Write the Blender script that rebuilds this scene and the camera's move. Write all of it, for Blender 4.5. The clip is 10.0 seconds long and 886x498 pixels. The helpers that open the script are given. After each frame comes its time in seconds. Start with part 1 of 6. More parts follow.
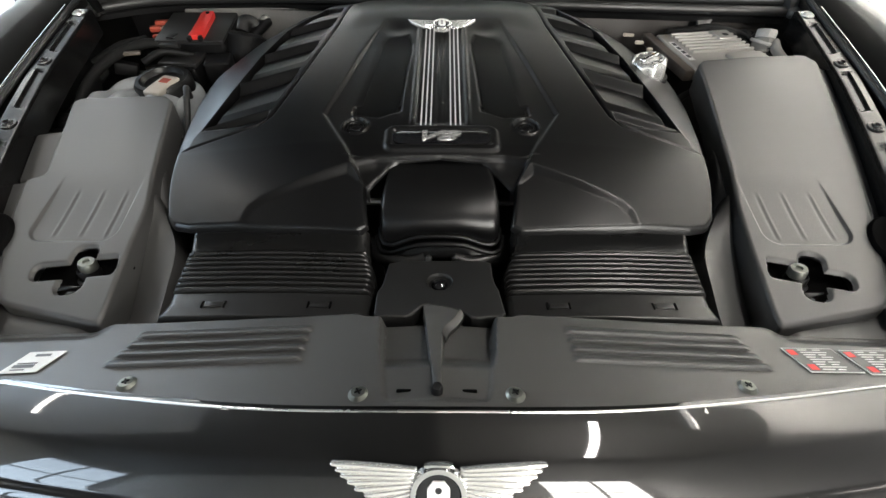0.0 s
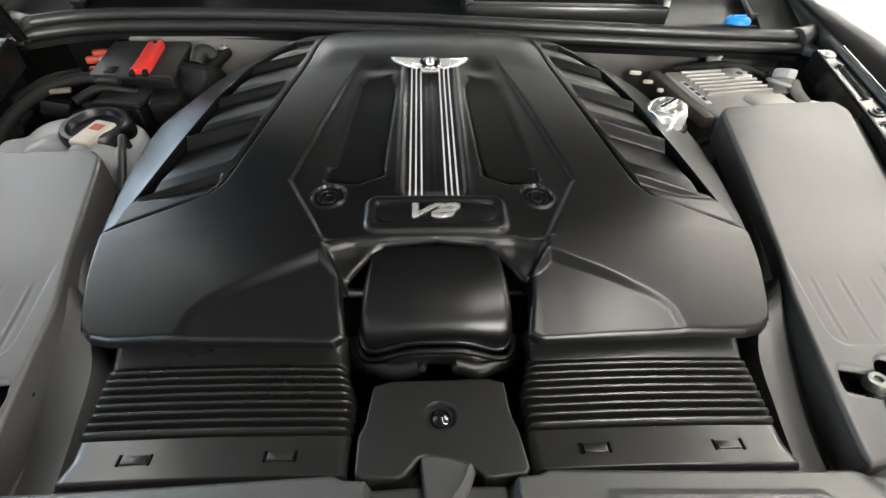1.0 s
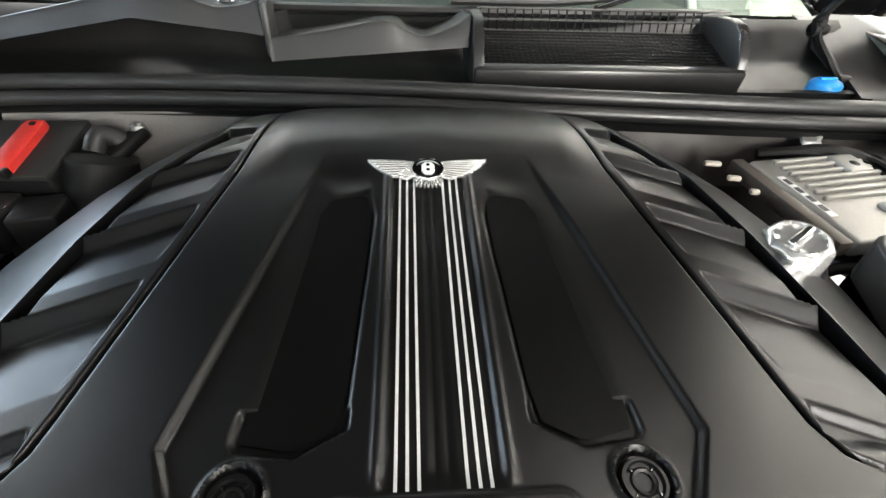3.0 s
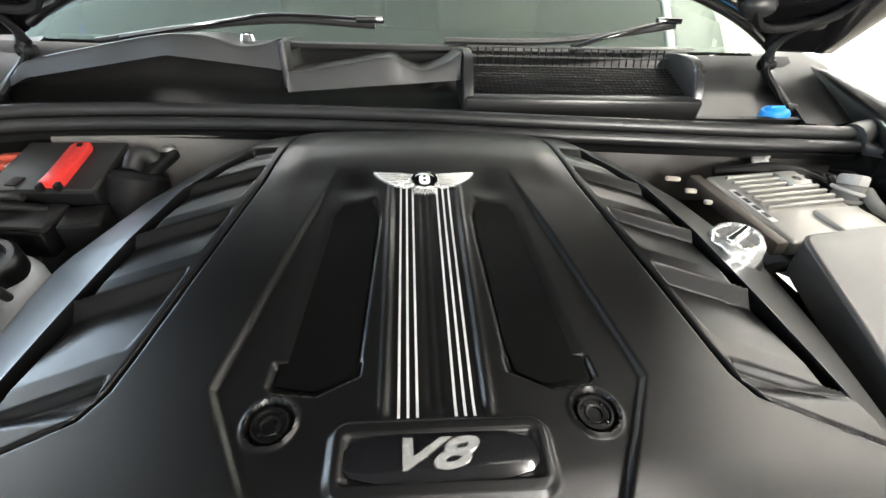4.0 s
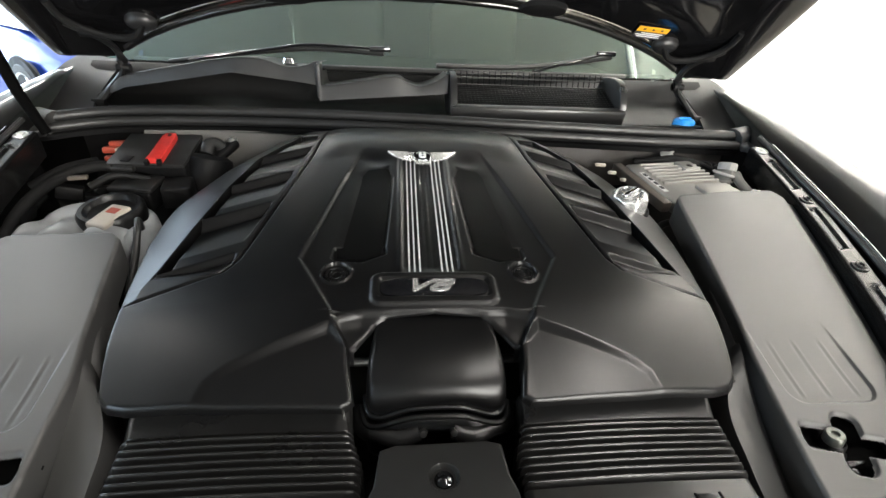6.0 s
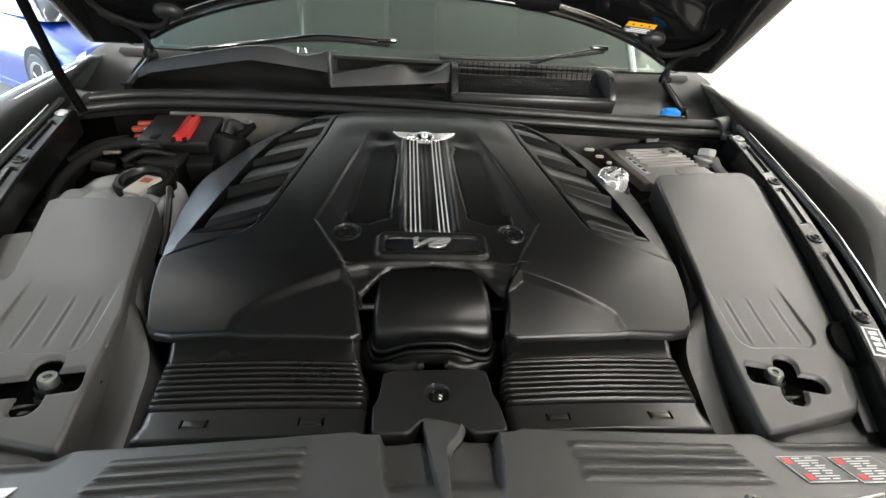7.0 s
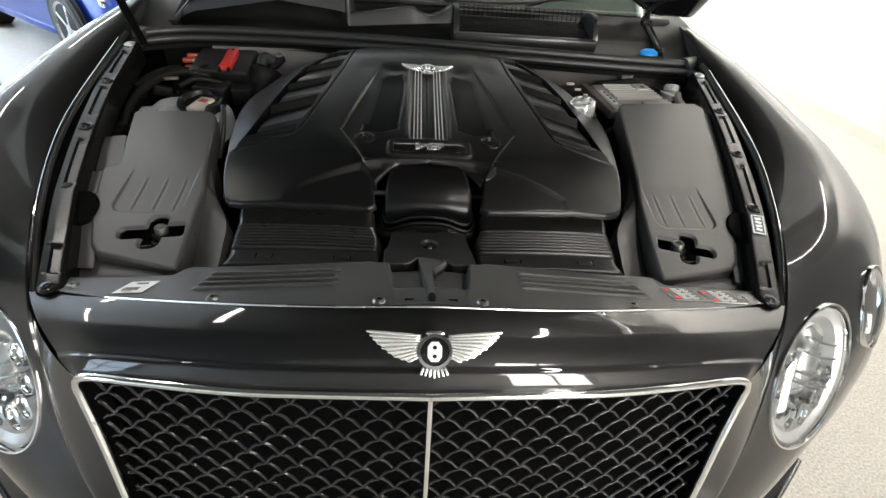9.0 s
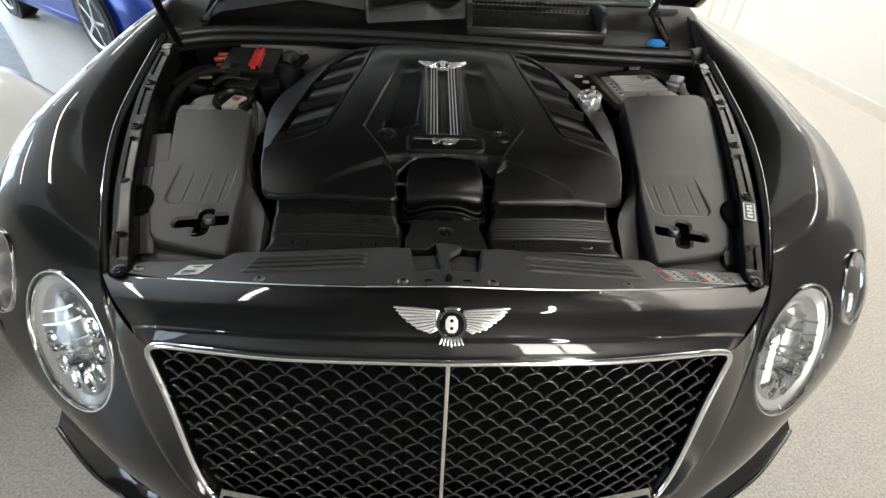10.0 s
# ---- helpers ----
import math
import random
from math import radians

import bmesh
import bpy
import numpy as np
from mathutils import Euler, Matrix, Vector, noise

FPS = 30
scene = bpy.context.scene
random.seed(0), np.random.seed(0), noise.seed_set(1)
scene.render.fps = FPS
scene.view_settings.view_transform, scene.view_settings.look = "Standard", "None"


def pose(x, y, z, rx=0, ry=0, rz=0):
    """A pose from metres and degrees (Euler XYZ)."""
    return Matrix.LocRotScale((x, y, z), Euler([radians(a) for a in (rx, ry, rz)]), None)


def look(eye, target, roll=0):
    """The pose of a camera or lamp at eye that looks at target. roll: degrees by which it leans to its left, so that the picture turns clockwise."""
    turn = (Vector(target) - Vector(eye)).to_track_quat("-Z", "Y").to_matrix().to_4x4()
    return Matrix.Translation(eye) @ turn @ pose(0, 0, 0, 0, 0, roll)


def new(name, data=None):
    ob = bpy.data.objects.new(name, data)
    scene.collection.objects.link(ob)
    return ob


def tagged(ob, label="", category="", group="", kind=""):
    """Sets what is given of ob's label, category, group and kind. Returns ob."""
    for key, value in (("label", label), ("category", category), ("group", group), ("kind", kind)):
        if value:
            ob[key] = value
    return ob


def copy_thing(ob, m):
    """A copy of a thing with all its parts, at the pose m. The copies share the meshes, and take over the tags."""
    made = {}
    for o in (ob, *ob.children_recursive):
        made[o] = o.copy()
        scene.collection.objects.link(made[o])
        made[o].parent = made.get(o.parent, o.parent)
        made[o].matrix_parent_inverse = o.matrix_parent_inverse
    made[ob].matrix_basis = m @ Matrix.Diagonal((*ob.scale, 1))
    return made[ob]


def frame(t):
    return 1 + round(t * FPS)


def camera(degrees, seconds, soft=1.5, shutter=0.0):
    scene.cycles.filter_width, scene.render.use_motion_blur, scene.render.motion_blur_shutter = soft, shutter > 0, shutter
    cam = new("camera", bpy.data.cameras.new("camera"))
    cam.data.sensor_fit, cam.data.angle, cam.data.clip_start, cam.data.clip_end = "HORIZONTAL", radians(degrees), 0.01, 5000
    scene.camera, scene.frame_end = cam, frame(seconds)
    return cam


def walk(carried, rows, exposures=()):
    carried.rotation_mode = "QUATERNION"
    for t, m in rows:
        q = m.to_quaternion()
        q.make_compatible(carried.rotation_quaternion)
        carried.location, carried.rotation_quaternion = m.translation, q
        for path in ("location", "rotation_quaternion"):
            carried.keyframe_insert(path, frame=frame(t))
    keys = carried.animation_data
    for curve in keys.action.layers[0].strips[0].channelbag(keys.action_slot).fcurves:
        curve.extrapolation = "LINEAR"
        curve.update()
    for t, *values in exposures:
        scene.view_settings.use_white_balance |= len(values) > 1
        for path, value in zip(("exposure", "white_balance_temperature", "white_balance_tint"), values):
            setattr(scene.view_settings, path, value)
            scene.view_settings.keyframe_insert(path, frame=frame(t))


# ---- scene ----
# camera and its path
cam = camera(88.3, 10.0)
PATH = [
    (0, (0.007, 0.016, 1.487), (0.001, 1.508, 0.155), 0.1),
    (0.5, (-0.011, 0.115, 1.48), (0.033, 1.613, 0.155), 1.1),
    (1, (-0.017, 0.197, 1.482), (0.076, 1.715, 0.184), 1.9),
    (1.5, (-0.018, 0.302, 1.474), (0.11, 1.836, 0.197), 2.8),
    (2, (-0.025, 0.413, 1.471), (0.103, 1.962, 0.212), 2.7),
    (2.5, (-0.022, 0.504, 1.458), (0.114, 2.065, 0.216), 2.8),
    (3, (-0.019, 0.561, 1.452), (0.114, 2.147, 0.24), 2.2),
    (4.3, (-0.025, 0.408, 1.484), (0.132, 2.083, 0.403), 2.3),
    (4.5, (-0.029, 0.369, 1.489), (0.137, 2.053, 0.423), 2.4),
    (5, (-0.038, 0.272, 1.5), (0.142, 1.972, 0.462), 2.6),
    (5.5, (-0.042, 0.197, 1.512), (0.149, 1.913, 0.502), 2.6),
    (6.8, (-0.056, 0.057, 1.515), (0.133, 1.764, 0.49), 4.2),
    (7, (-0.048, 0.03, 1.514), (0.133, 1.738, 0.49), 3.9),
    (7.5, (-0.041, -0.049, 1.516), (0.111, 1.639, 0.455), 3.7),
    (8, (-0.032, -0.128, 1.531), (0.085, 1.536, 0.428), 3.4),
    (8.5, (-0.029, -0.193, 1.537), (0.096, 1.444, 0.395), 3.9),
    (9, (-0.033, -0.244, 1.551), (0.108, 1.354, 0.358), 4.5),
    (9.5, (-0.042, -0.283, 1.582), (0.092, 1.293, 0.359), 4.5),
    (10, (-0.043, -0.319, 1.614), (0.04, 1.237, 0.362), 3.1),
]
EXPOSURES = [(0.0, 0.48), (0.5, 0.78), (1.5, 1.12), (2.5, 1.16), (3.0, 1.04), (4.5, 1.34), (5.0, 1.33), (5.5, 1.02), (7.0, 0.59), (7.5, 0.38), (9.0, 0.10), (10.0, -0.25)]
walk(cam, [(t, look(eye, target, roll)) for t, eye, target, roll in PATH], EXPOSURES)

# ---- world and light ----
world = bpy.data.worlds.new("world")
scene.world = world
world.use_nodes = True
sky = world.node_tree.nodes.new("ShaderNodeTexSky")
sky.sky_type, sky.sun_disc, sky.sun_elevation, sky.sun_rotation = "NISHITA", False, radians(40), radians(230)
world.node_tree.nodes["Background"].inputs["Strength"].default_value = 0.10
world.node_tree.links.new(sky.outputs[0], world.node_tree.nodes["Background"].inputs["Color"])


def area_lamp(name, m, sx, sy, watts, colour):
    data = bpy.data.lights.new(name, "AREA")
    data.shape, data.size, data.size_y, data.energy, data.color = "RECTANGLE", sx, sy, watts, colour
    ob = new(name, data)
    ob.matrix_world = m
    return ob


CEILING = 4.6
LAMPS = [(3.3, y) for y in (1.7, 4.0, 6.4, 8.8)] + [(x, y) for x in (-2.9, -5.8) for y in (2.6, 5.6, 8.6)] + [(1.8, -0.2)]
for lx, ly in LAMPS:
    area_lamp("ceiling_lamp", pose(lx, ly, CEILING - 0.085, 0, -50 if lx > 3 else 0, 0), 0.12, 1.9, 165 if lx > 3 else 72 if lx > 0 else 24, (1.0, 0.95, 0.885))
# daylight through the shop windows
area_lamp("window_daylight", pose(-7.98, 6.75, 2.35, 0, -90, 0), 3.9, 8.4, 780, (0.70, 0.84, 1.0))
area_lamp("window_daylight", pose(-7.98, -4.6, 2.35, 0, -90, 0), 3.9, 2.7, 170, (0.70, 0.84, 1.0))
area_lamp("window_daylight", pose(3.15, -6.38, 2.35, 90, 0, 0), 2.3, 3.9, 820, (1.0, 0.96, 0.90))


# ---- materials ----
def material(name, colour, rough=0.5, metal=0.0, coat=0.0, grain=400.0, bump=0.0, var=0.12, blot=6.0, spec=0.5, fleck=0.4):
    """A surface with colour and roughness variation at two scales and a fine relief."""
    m = bpy.data.materials.new(name)
    m.use_nodes = True
    n, ln = m.node_tree.nodes, m.node_tree.links
    b = n["Principled BSDF"]
    b.inputs["Metallic"].default_value = metal
    b.inputs["Coat Weight"].default_value = coat
    b.inputs["Coat Roughness"].default_value = 0.03
    b.inputs["Specular IOR Level"].default_value = spec
    tc = n.new("ShaderNodeTexCoord")
    big, fine = n.new("ShaderNodeTexNoise"), n.new("ShaderNodeTexNoise")
    big.inputs["Scale"].default_value, big.inputs["Detail"].default_value = blot, 5.0
    fine.inputs["Scale"].default_value, fine.inputs["Detail"].default_value = grain, 2.0
    ln.new(tc.outputs["Object"], big.inputs["Vector"])
    ln.new(tc.outputs["Object"], fine.inputs["Vector"])
    mix = n.new("ShaderNodeMix")
    mix.data_type = "FLOAT"
    mix.inputs[0].default_value = fleck
    ln.new(big.outputs["Fac"], mix.inputs[2])
    ln.new(fine.outputs["Fac"], mix.inputs[3])
    ramp = n.new("ShaderNodeMapRange")
    ramp.inputs["From Min"].default_value, ramp.inputs["From Max"].default_value = 0.3, 0.7
    ramp.inputs["To Min"].default_value, ramp.inputs["To Max"].default_value = 1 - var, 1 + var
    ln.new(mix.outputs[0], ramp.inputs["Value"])
    col = n.new("ShaderNodeVectorMath")
    col.operation = "SCALE"
    col.inputs[0].default_value = colour[:3]
    ln.new(ramp.outputs[0], col.inputs["Scale"])
    ln.new(col.outputs[0], b.inputs["Base Color"])
    rr = n.new("ShaderNodeMapRange")
    rr.inputs["From Min"].default_value, rr.inputs["From Max"].default_value = 0.3, 0.7
    rr.inputs["To Min"].default_value, rr.inputs["To Max"].default_value = max(0.0, rough * (1 - 1.2 * var)), min(1.0, rough * (1 + 1.2 * var))
    ln.new(big.outputs["Fac"], rr.inputs["Value"])
    ln.new(rr.outputs[0], b.inputs["Roughness"])
    if bump:
        bp = n.new("ShaderNodeBump")
        bp.inputs["Strength"].default_value, bp.inputs["Distance"].default_value = bump, 0.0006
        ln.new(fine.outputs["Fac"], bp.inputs["Height"])
        ln.new(bp.outputs[0], b.inputs["Normal"])
    return m


def glowing(name, colour, strength):
    m = bpy.data.materials.new(name)
    m.use_nodes = True
    b = m.node_tree.nodes["Principled BSDF"]
    b.inputs["Base Color"].default_value = (0.8, 0.8, 0.8, 1)
    b.inputs["Emission Color"].default_value = (*colour, 1)
    b.inputs["Emission Strength"].default_value = strength
    return m


def glass(name, tint, base=0.05, sheen=(0.8, 0.8, 0.8)):
    """Thin glass: tinted clear sheet with a glossy reflection that grows towards grazing angles."""
    m = bpy.data.materials.new(name)
    m.use_nodes = True
    n, ln = m.node_tree.nodes, m.node_tree.links
    clear, gloss, lw, power, fr, mix = n.new("ShaderNodeBsdfTransparent"), n.new("ShaderNodeBsdfGlossy"), n.new("ShaderNodeLayerWeight"), n.new("ShaderNodeMath"), n.new("ShaderNodeMath"), n.new("ShaderNodeMixShader")
    clear.inputs["Color"].default_value = (*tint, 1)
    gloss.inputs["Roughness"].default_value = 0.0
    gloss.inputs["Color"].default_value = (*sheen, 1)
    lw.inputs["Blend"].default_value = 0.5
    power.operation, fr.operation = "POWER", "MULTIPLY_ADD"
    power.inputs[1].default_value = 4.0
    fr.inputs[1].default_value, fr.inputs[2].default_value = 1 - base, base
    ln.new(lw.outputs["Facing"], power.inputs[0])
    ln.new(power.outputs[0], fr.inputs[0])
    ln.new(fr.outputs[0], mix.inputs[0])
    ln.new(clear.outputs[0], mix.inputs[1])
    ln.new(gloss.outputs[0], mix.inputs[2])
    ln.new(mix.outputs[0], n["Material Output"].inputs["Surface"])
    return m


PLASTIC = material("moulded_plastic", (0.052, 0.0515, 0.0505), 0.42, grain=900, bump=0.22, var=0.10, spec=0.6)
COWLM = material("cowl_plastic", (0.0145, 0.0145, 0.0143), 0.44, grain=900, bump=0.25, var=0.12)
COVER = material("satin_plastic", (0.0034, 0.0034, 0.0035), 0.32, grain=1100, bump=0.14, var=0.10, spec=0.34)
INSERT = material("insert_plastic", (0.0025, 0.0025, 0.0025), 0.32, grain=1100, bump=0.08, var=0.1, spec=0.13)
DUCT = material("duct_plastic", (0.015, 0.0149, 0.0146), 0.29, grain=800, bump=0.04, var=0.12)
# near-black put in for shade in openings and behind the grille, plus the strut
VOID = material("shade_and_strut_black", (0.002, 0.002, 0.002), 0.9, var=0.1, spec=0.05)
PLATE = material("latch_plastic", (0.010, 0.010, 0.0098), 0.42, grain=800, bump=0.2, var=0.12)
BLACK = material("matt_black_plastic", (0.0045, 0.0045, 0.0048), 0.5, grain=700, bump=0.2, var=0.2, spec=0.22)
PIANO = material("gloss_black_plastic", (0.006, 0.006, 0.007), 0.12, coat=0.6, var=0.1)
RUBBER = material("rubber", (0.014, 0.014, 0.0142), 0.42, grain=600, bump=0.25, var=0.15)
PAINT = material("anthracite_paint", (0.0175, 0.0172, 0.0170), 0.42, metal=0.85, coat=1.0, grain=2600, var=0.08, blot=2, spec=0.10)
LACQUER = material("black_underbonnet_paint", (0.004, 0.004, 0.0043), 0.10, coat=0.0, grain=1500, var=0.1, spec=0.45)
RAILPAINT = material("rail_paint", (0.0065, 0.0065, 0.0065), 0.20, coat=0.0, grain=1500, var=0.25, spec=0.26)
CHROME = material("chrome", (0.83, 0.83, 0.82), 0.07, metal=1.0, var=0.05)
STRIPE = material("silver_paint", (0.66, 0.66, 0.65), 0.35, metal=0.25, var=0.05)
BADGE = material("bright_badge_metal", (0.88, 0.88, 0.86), 0.20, metal=0.8, var=0.05)
FLANGE = material("polished_flange", (0.50, 0.48, 0.44), 0.16, metal=1.0, var=0.08)
SATIN = material("satin_silver", (0.62, 0.62, 0.61), 0.28, metal=1.0, var=0.06)
BROWN = material("brown_plastic", (0.085, 0.070, 0.058), 0.5, var=0.15)
ALU = material("cast_aluminium", (0.42, 0.41, 0.385), 0.46, metal=0.75, grain=500, bump=0.35, var=0.12)
STEEL = material("steel", (0.42, 0.42, 0.41), 0.32, metal=1.0, var=0.15)
WIRE = material("grille_wire_black", (0.014, 0.014, 0.015), 0.25, metal=0.0, var=0.1, spec=0.6)
SCREWM = material("dark_zinc", (0.20, 0.21, 0.19), 0.4, metal=0.9, var=0.2)
SMOKE = material("smoked_lens", (0.16, 0.15, 0.145), 0.25, var=0.1)
BOWL = material("lamp_bowl_silver", (0.55, 0.55, 0.55), 0.3, metal=0.5, var=0.05)
TANK = material("milky_plastic", (0.33, 0.345, 0.355), 0.34, grain=120, bump=0.1, var=0.06)
RED = material("red_plastic", (0.58, 0.035, 0.028), 0.34, grain=160, bump=0.3, var=0.20)
ORANGE = material("orange_plastic", (0.34, 0.055, 0.03), 0.42, var=0.15)
BLUE = material("blue_plastic", (0.015, 0.30, 0.80), 0.36, var=0.08)
TAPE = material("cloth_tape", (0.17, 0.165, 0.15), 0.7, grain=700, bump=0.5, var=0.3)
TAPEPALE = material("worn_pale_plastic", (0.36, 0.35, 0.33), 0.45, grain=300, bump=0.2, var=0.22)
CAPGREY = material("cap_lid", (0.46, 0.42, 0.36), 0.45, var=0.15)
WOVEN = material("insulation_felt", (0.135, 0.13, 0.122), 0.85, grain=350, bump=0.6, var=0.14)
HEAT = material("bulkhead_mat", (0.026, 0.022, 0.019), 0.7, grain=300, bump=0.4, var=0.2)
LOOM = material("cable_sleeve", (0.006, 0.006, 0.006), 0.6, grain=500, bump=0.5, var=0.25, spec=0.2)
WHITE = material("label_paper", (0.80, 0.80, 0.78), 0.4, var=0.03)
INK = material("label_ink", (0.03, 0.03, 0.035), 0.5, var=0.05)
LABELRED = material("label_red", (0.75, 0.03, 0.025), 0.45, var=0.05)
LABELGREY = material("label_grey", (0.07, 0.07, 0.07), 0.45, var=0.05)
YELLOW = material("label_yellow", (0.85, 0.42, 0.02), 0.4, var=0.05)
FLOORM = material("speckled_floor", (0.46, 0.435, 0.39), 0.5, grain=110, bump=0.25, var=0.34, blot=14, fleck=0.8)
DARKFLOOR = material("dark_floor_strip", (0.05, 0.05, 0.055), 0.45, grain=140, bump=0.2, var=0.15)
WALLM = material("white_wall_paint", (0.80, 0.78, 0.73), 0.6, grain=90, bump=0.12, var=0.03, blot=0.7)
DARKWALL = material("dim_reflection_wall", (0.20, 0.196, 0.19), 0.6, grain=90, bump=0.12, var=0.05, blot=0.7)
SKIRT = material("skirting_paint", (0.74, 0.70, 0.62), 0.4, var=0.04)
# pale and dark copies of the unseen ceiling, chosen for what they reflect
CEILW = material("pale_ceiling_field", (0.82, 0.83, 0.81), 0.75, grain=60, bump=0.1, var=0.03)
CEILM = material("dark_ceiling_field", (0.07, 0.07, 0.07), 0.8, grain=60, bump=0.1, var=0.03)
BLUECAR = material("blue_metallic_paint", (0.003, 0.032, 0.26), 0.30, metal=0.3, coat=0.3, grain=2600, var=0.05)
WHITECAR = material("white_car_paint", (0.88, 0.88, 0.86), 0.2, coat=1.0, var=0.03)
SEAT = material("seat_leather", (0.20, 0.17, 0.14), 0.5, var=0.12)
DIFFUSER = glowing("lamp_diffuser", (1.0, 0.96, 0.89), 3.0)
OUTWHITE = glowing("outside_haze", (1.0, 0.95, 0.86), 1.0)
OUTSIDE = glowing("outside_daylight", (0.62, 0.80, 1.0), 2.6)
GLASS = glass("clear_glass", (0.97, 0.98, 0.98))
SCREEN = glass("green_tinted_glass", (0.12, 0.175, 0.14), 0.12, (0.56, 0.66, 0.59))


# ---- mesh helpers ----
class Build:
    """Collects vertices and faces of one mesh."""

    def __init__(self):
        self.v, self.f, self.k = [], [], 0

    def add(self, verts, faces, m=None):
        verts = np.asarray(verts, dtype=float).reshape(-1, 3)
        if m is not None:
            a = np.array(m)
            verts = verts @ a[:3, :3].T + a[:3, 3]
        self.v.append(verts)
        self.f.extend([tuple(i + self.k for i in f) for f in faces])
        self.k += len(verts)
        return self

    def grid(self, p, wrap_u=False, wrap_v=False, flip=False, m=None):
        p = np.asarray(p, dtype=float)
        nu, nv = p.shape[:2]
        faces = []
        for i in range(nu if wrap_u else nu - 1):
            for j in range(nv if wrap_v else nv - 1):
                q = (i * nv + j, ((i + 1) % nu) * nv + j, ((i + 1) % nu) * nv + (j + 1) % nv, i * nv + (j + 1) % nv)
                faces.append(q[::-1] if flip else q)
        return self.add(p.reshape(-1, 3), faces, m)

    def tube(self, pts, r, n=10, m=None, squash=1.0):
        pts = np.asarray(pts, dtype=float)
        tan = np.gradient(pts, axis=0)
        tan /= np.linalg.norm(tan, axis=1)[:, None] + 1e-12
        ref = np.array((0, 0, 1.0)) if abs(tan[:, 2]).mean() < 0.8 else np.array((1.0, 0, 0))
        a = np.cross(tan, ref)
        a /= np.linalg.norm(a, axis=1)[:, None] + 1e-12
        b = np.cross(a, tan)
        r = np.broadcast_to(np.asarray(r, dtype=float), (len(pts),))[:, None]
        ang = np.linspace(0, 2 * np.pi, n, endpoint=False)
        p = np.stack([pts + r * (np.cos(t) * a + squash * np.sin(t) * b) for t in ang], axis=1)
        self.grid(p, wrap_v=True, flip=True, m=m)
        for ring, rev in ((0, False), (len(pts) - 1, True)):
            idx = [ring * n + j for j in range(n)]
            self.f.append(tuple(i + self.k - len(pts) * n for i in (idx[::-1] if rev else idx)))
        return self

    def lathe(self, profile, n=32, m=None):
        ang = np.linspace(0, 2 * np.pi, n, endpoint=False)
        p = [[(r * math.cos(t), r * math.sin(t), z) for t in ang] for r, z in profile]
        return self.grid(p, wrap_v=True, m=m)

    def bm(self, bm, m=None):
        bm.verts.index_update()
        self.add([v.co[:] for v in bm.verts], [tuple(v.index for v in f.verts) for f in bm.faces], m)
        bm.free()
        return self

    def box(self, size, bevel=0.004, m=None, seg=2):
        b = bmesh.new()
        bmesh.ops.create_cube(b, size=1.0)
        bmesh.ops.scale(b, vec=size, verts=b.verts)
        if bevel:
            bmesh.ops.bevel(b, geom=b.edges[:], offset=min(bevel, min(size) * 0.45), segments=seg, affect="EDGES", profile=0.5)
        return self.bm(b, m)

    def prism(self, poly, z0, z1, bevel=0.002, m=None, seg=2):
        b = bmesh.new()
        f = b.faces.new([b.verts.new((x, y, z0)) for x, y in poly])
        f.normal_update()
        if f.normal.z < 0:
            f.normal_flip()
        r = bmesh.ops.extrude_face_region(b, geom=[f])
        top = [g for g in r["geom"] if isinstance(g, bmesh.types.BMVert)]
        bmesh.ops.translate(b, vec=(0, 0, z1 - z0), verts=top)
        if bevel:
            tops = set(top)
            bmesh.ops.bevel(b, geom=[e for e in b.edges if e.verts[0] in tops and e.verts[1] in tops], offset=bevel, segments=seg, affect="EDGES", profile=0.5)
        bmesh.ops.recalc_face_normals(b, faces=b.faces[:])
        return self.bm(b, m)

    def mesh(self, name, smooth=40):
        me = bpy.data.meshes.new(name)
        me.from_pydata(np.concatenate(self.v).tolist(), [], self.f)
        me.validate()
        b = bmesh.new()
        b.from_mesh(me)
        bmesh.ops.remove_doubles(b, verts=b.verts[:], dist=0.00005)
        bmesh.ops.recalc_face_normals(b, faces=b.faces[:])
        b.to_mesh(me)
        b.free()
        if smooth:
            me.shade_smooth()
            me.set_sharp_from_angle(angle=radians(smooth))
        return me


def part(name, b, mat, parent, label="", smooth=40):
    ob = new(name, b.mesh(name, smooth) if isinstance(b, Build) else b)
    ob.data.materials.clear()
    ob.data.materials.append(mat)
    ob.parent = parent
    return tagged(ob, label)


def thing(name, label, category, at=(0, 0, 0), group="", kind=""):
    ob = new(name)
    ob.empty_display_size = 0.05
    ob.location = at
    bpy.context.view_layer.update()
    return tagged(ob, label, category, group, kind)


def solid(name, b, mat, label, category, group="", kind="", smooth=40):
    return tagged(part(name, b, mat, None, "", smooth), label, category, group, kind)


def st(a, b, x):
    t = np.clip((np.asarray(x, dtype=float) - a) / (b - a), 0, 1)
    return t * t * (3 - 2 * t)


def sdf(poly, x, y):
    """Signed distance to a polygon, negative inside."""
    x, y = np.asarray(x, dtype=float), np.asarray(y, dtype=float)
    d, inside = np.full(x.shape, 1e9), np.zeros(x.shape, dtype=bool)
    for (ax, ay), (bx, by) in zip(poly, poly[1:] + poly[:1]):
        ex, ey, wx, wy = bx - ax, by - ay, x - ax, y - ay
        t = np.clip((wx * ex + wy * ey) / (ex * ex + ey * ey + 1e-12), 0, 1)
        d = np.minimum(d, (wx - t * ex) ** 2 + (wy - t * ey) ** 2)
        cross = ((ay <= y) & (by > y)) | ((by <= y) & (ay > y))
        inside ^= cross & (x < ax + (y - ay) / (ey if abs(ey) > 1e-12 else 1e-12) * ex)
    return np.where(inside, -1, 1) * np.sqrt(d)


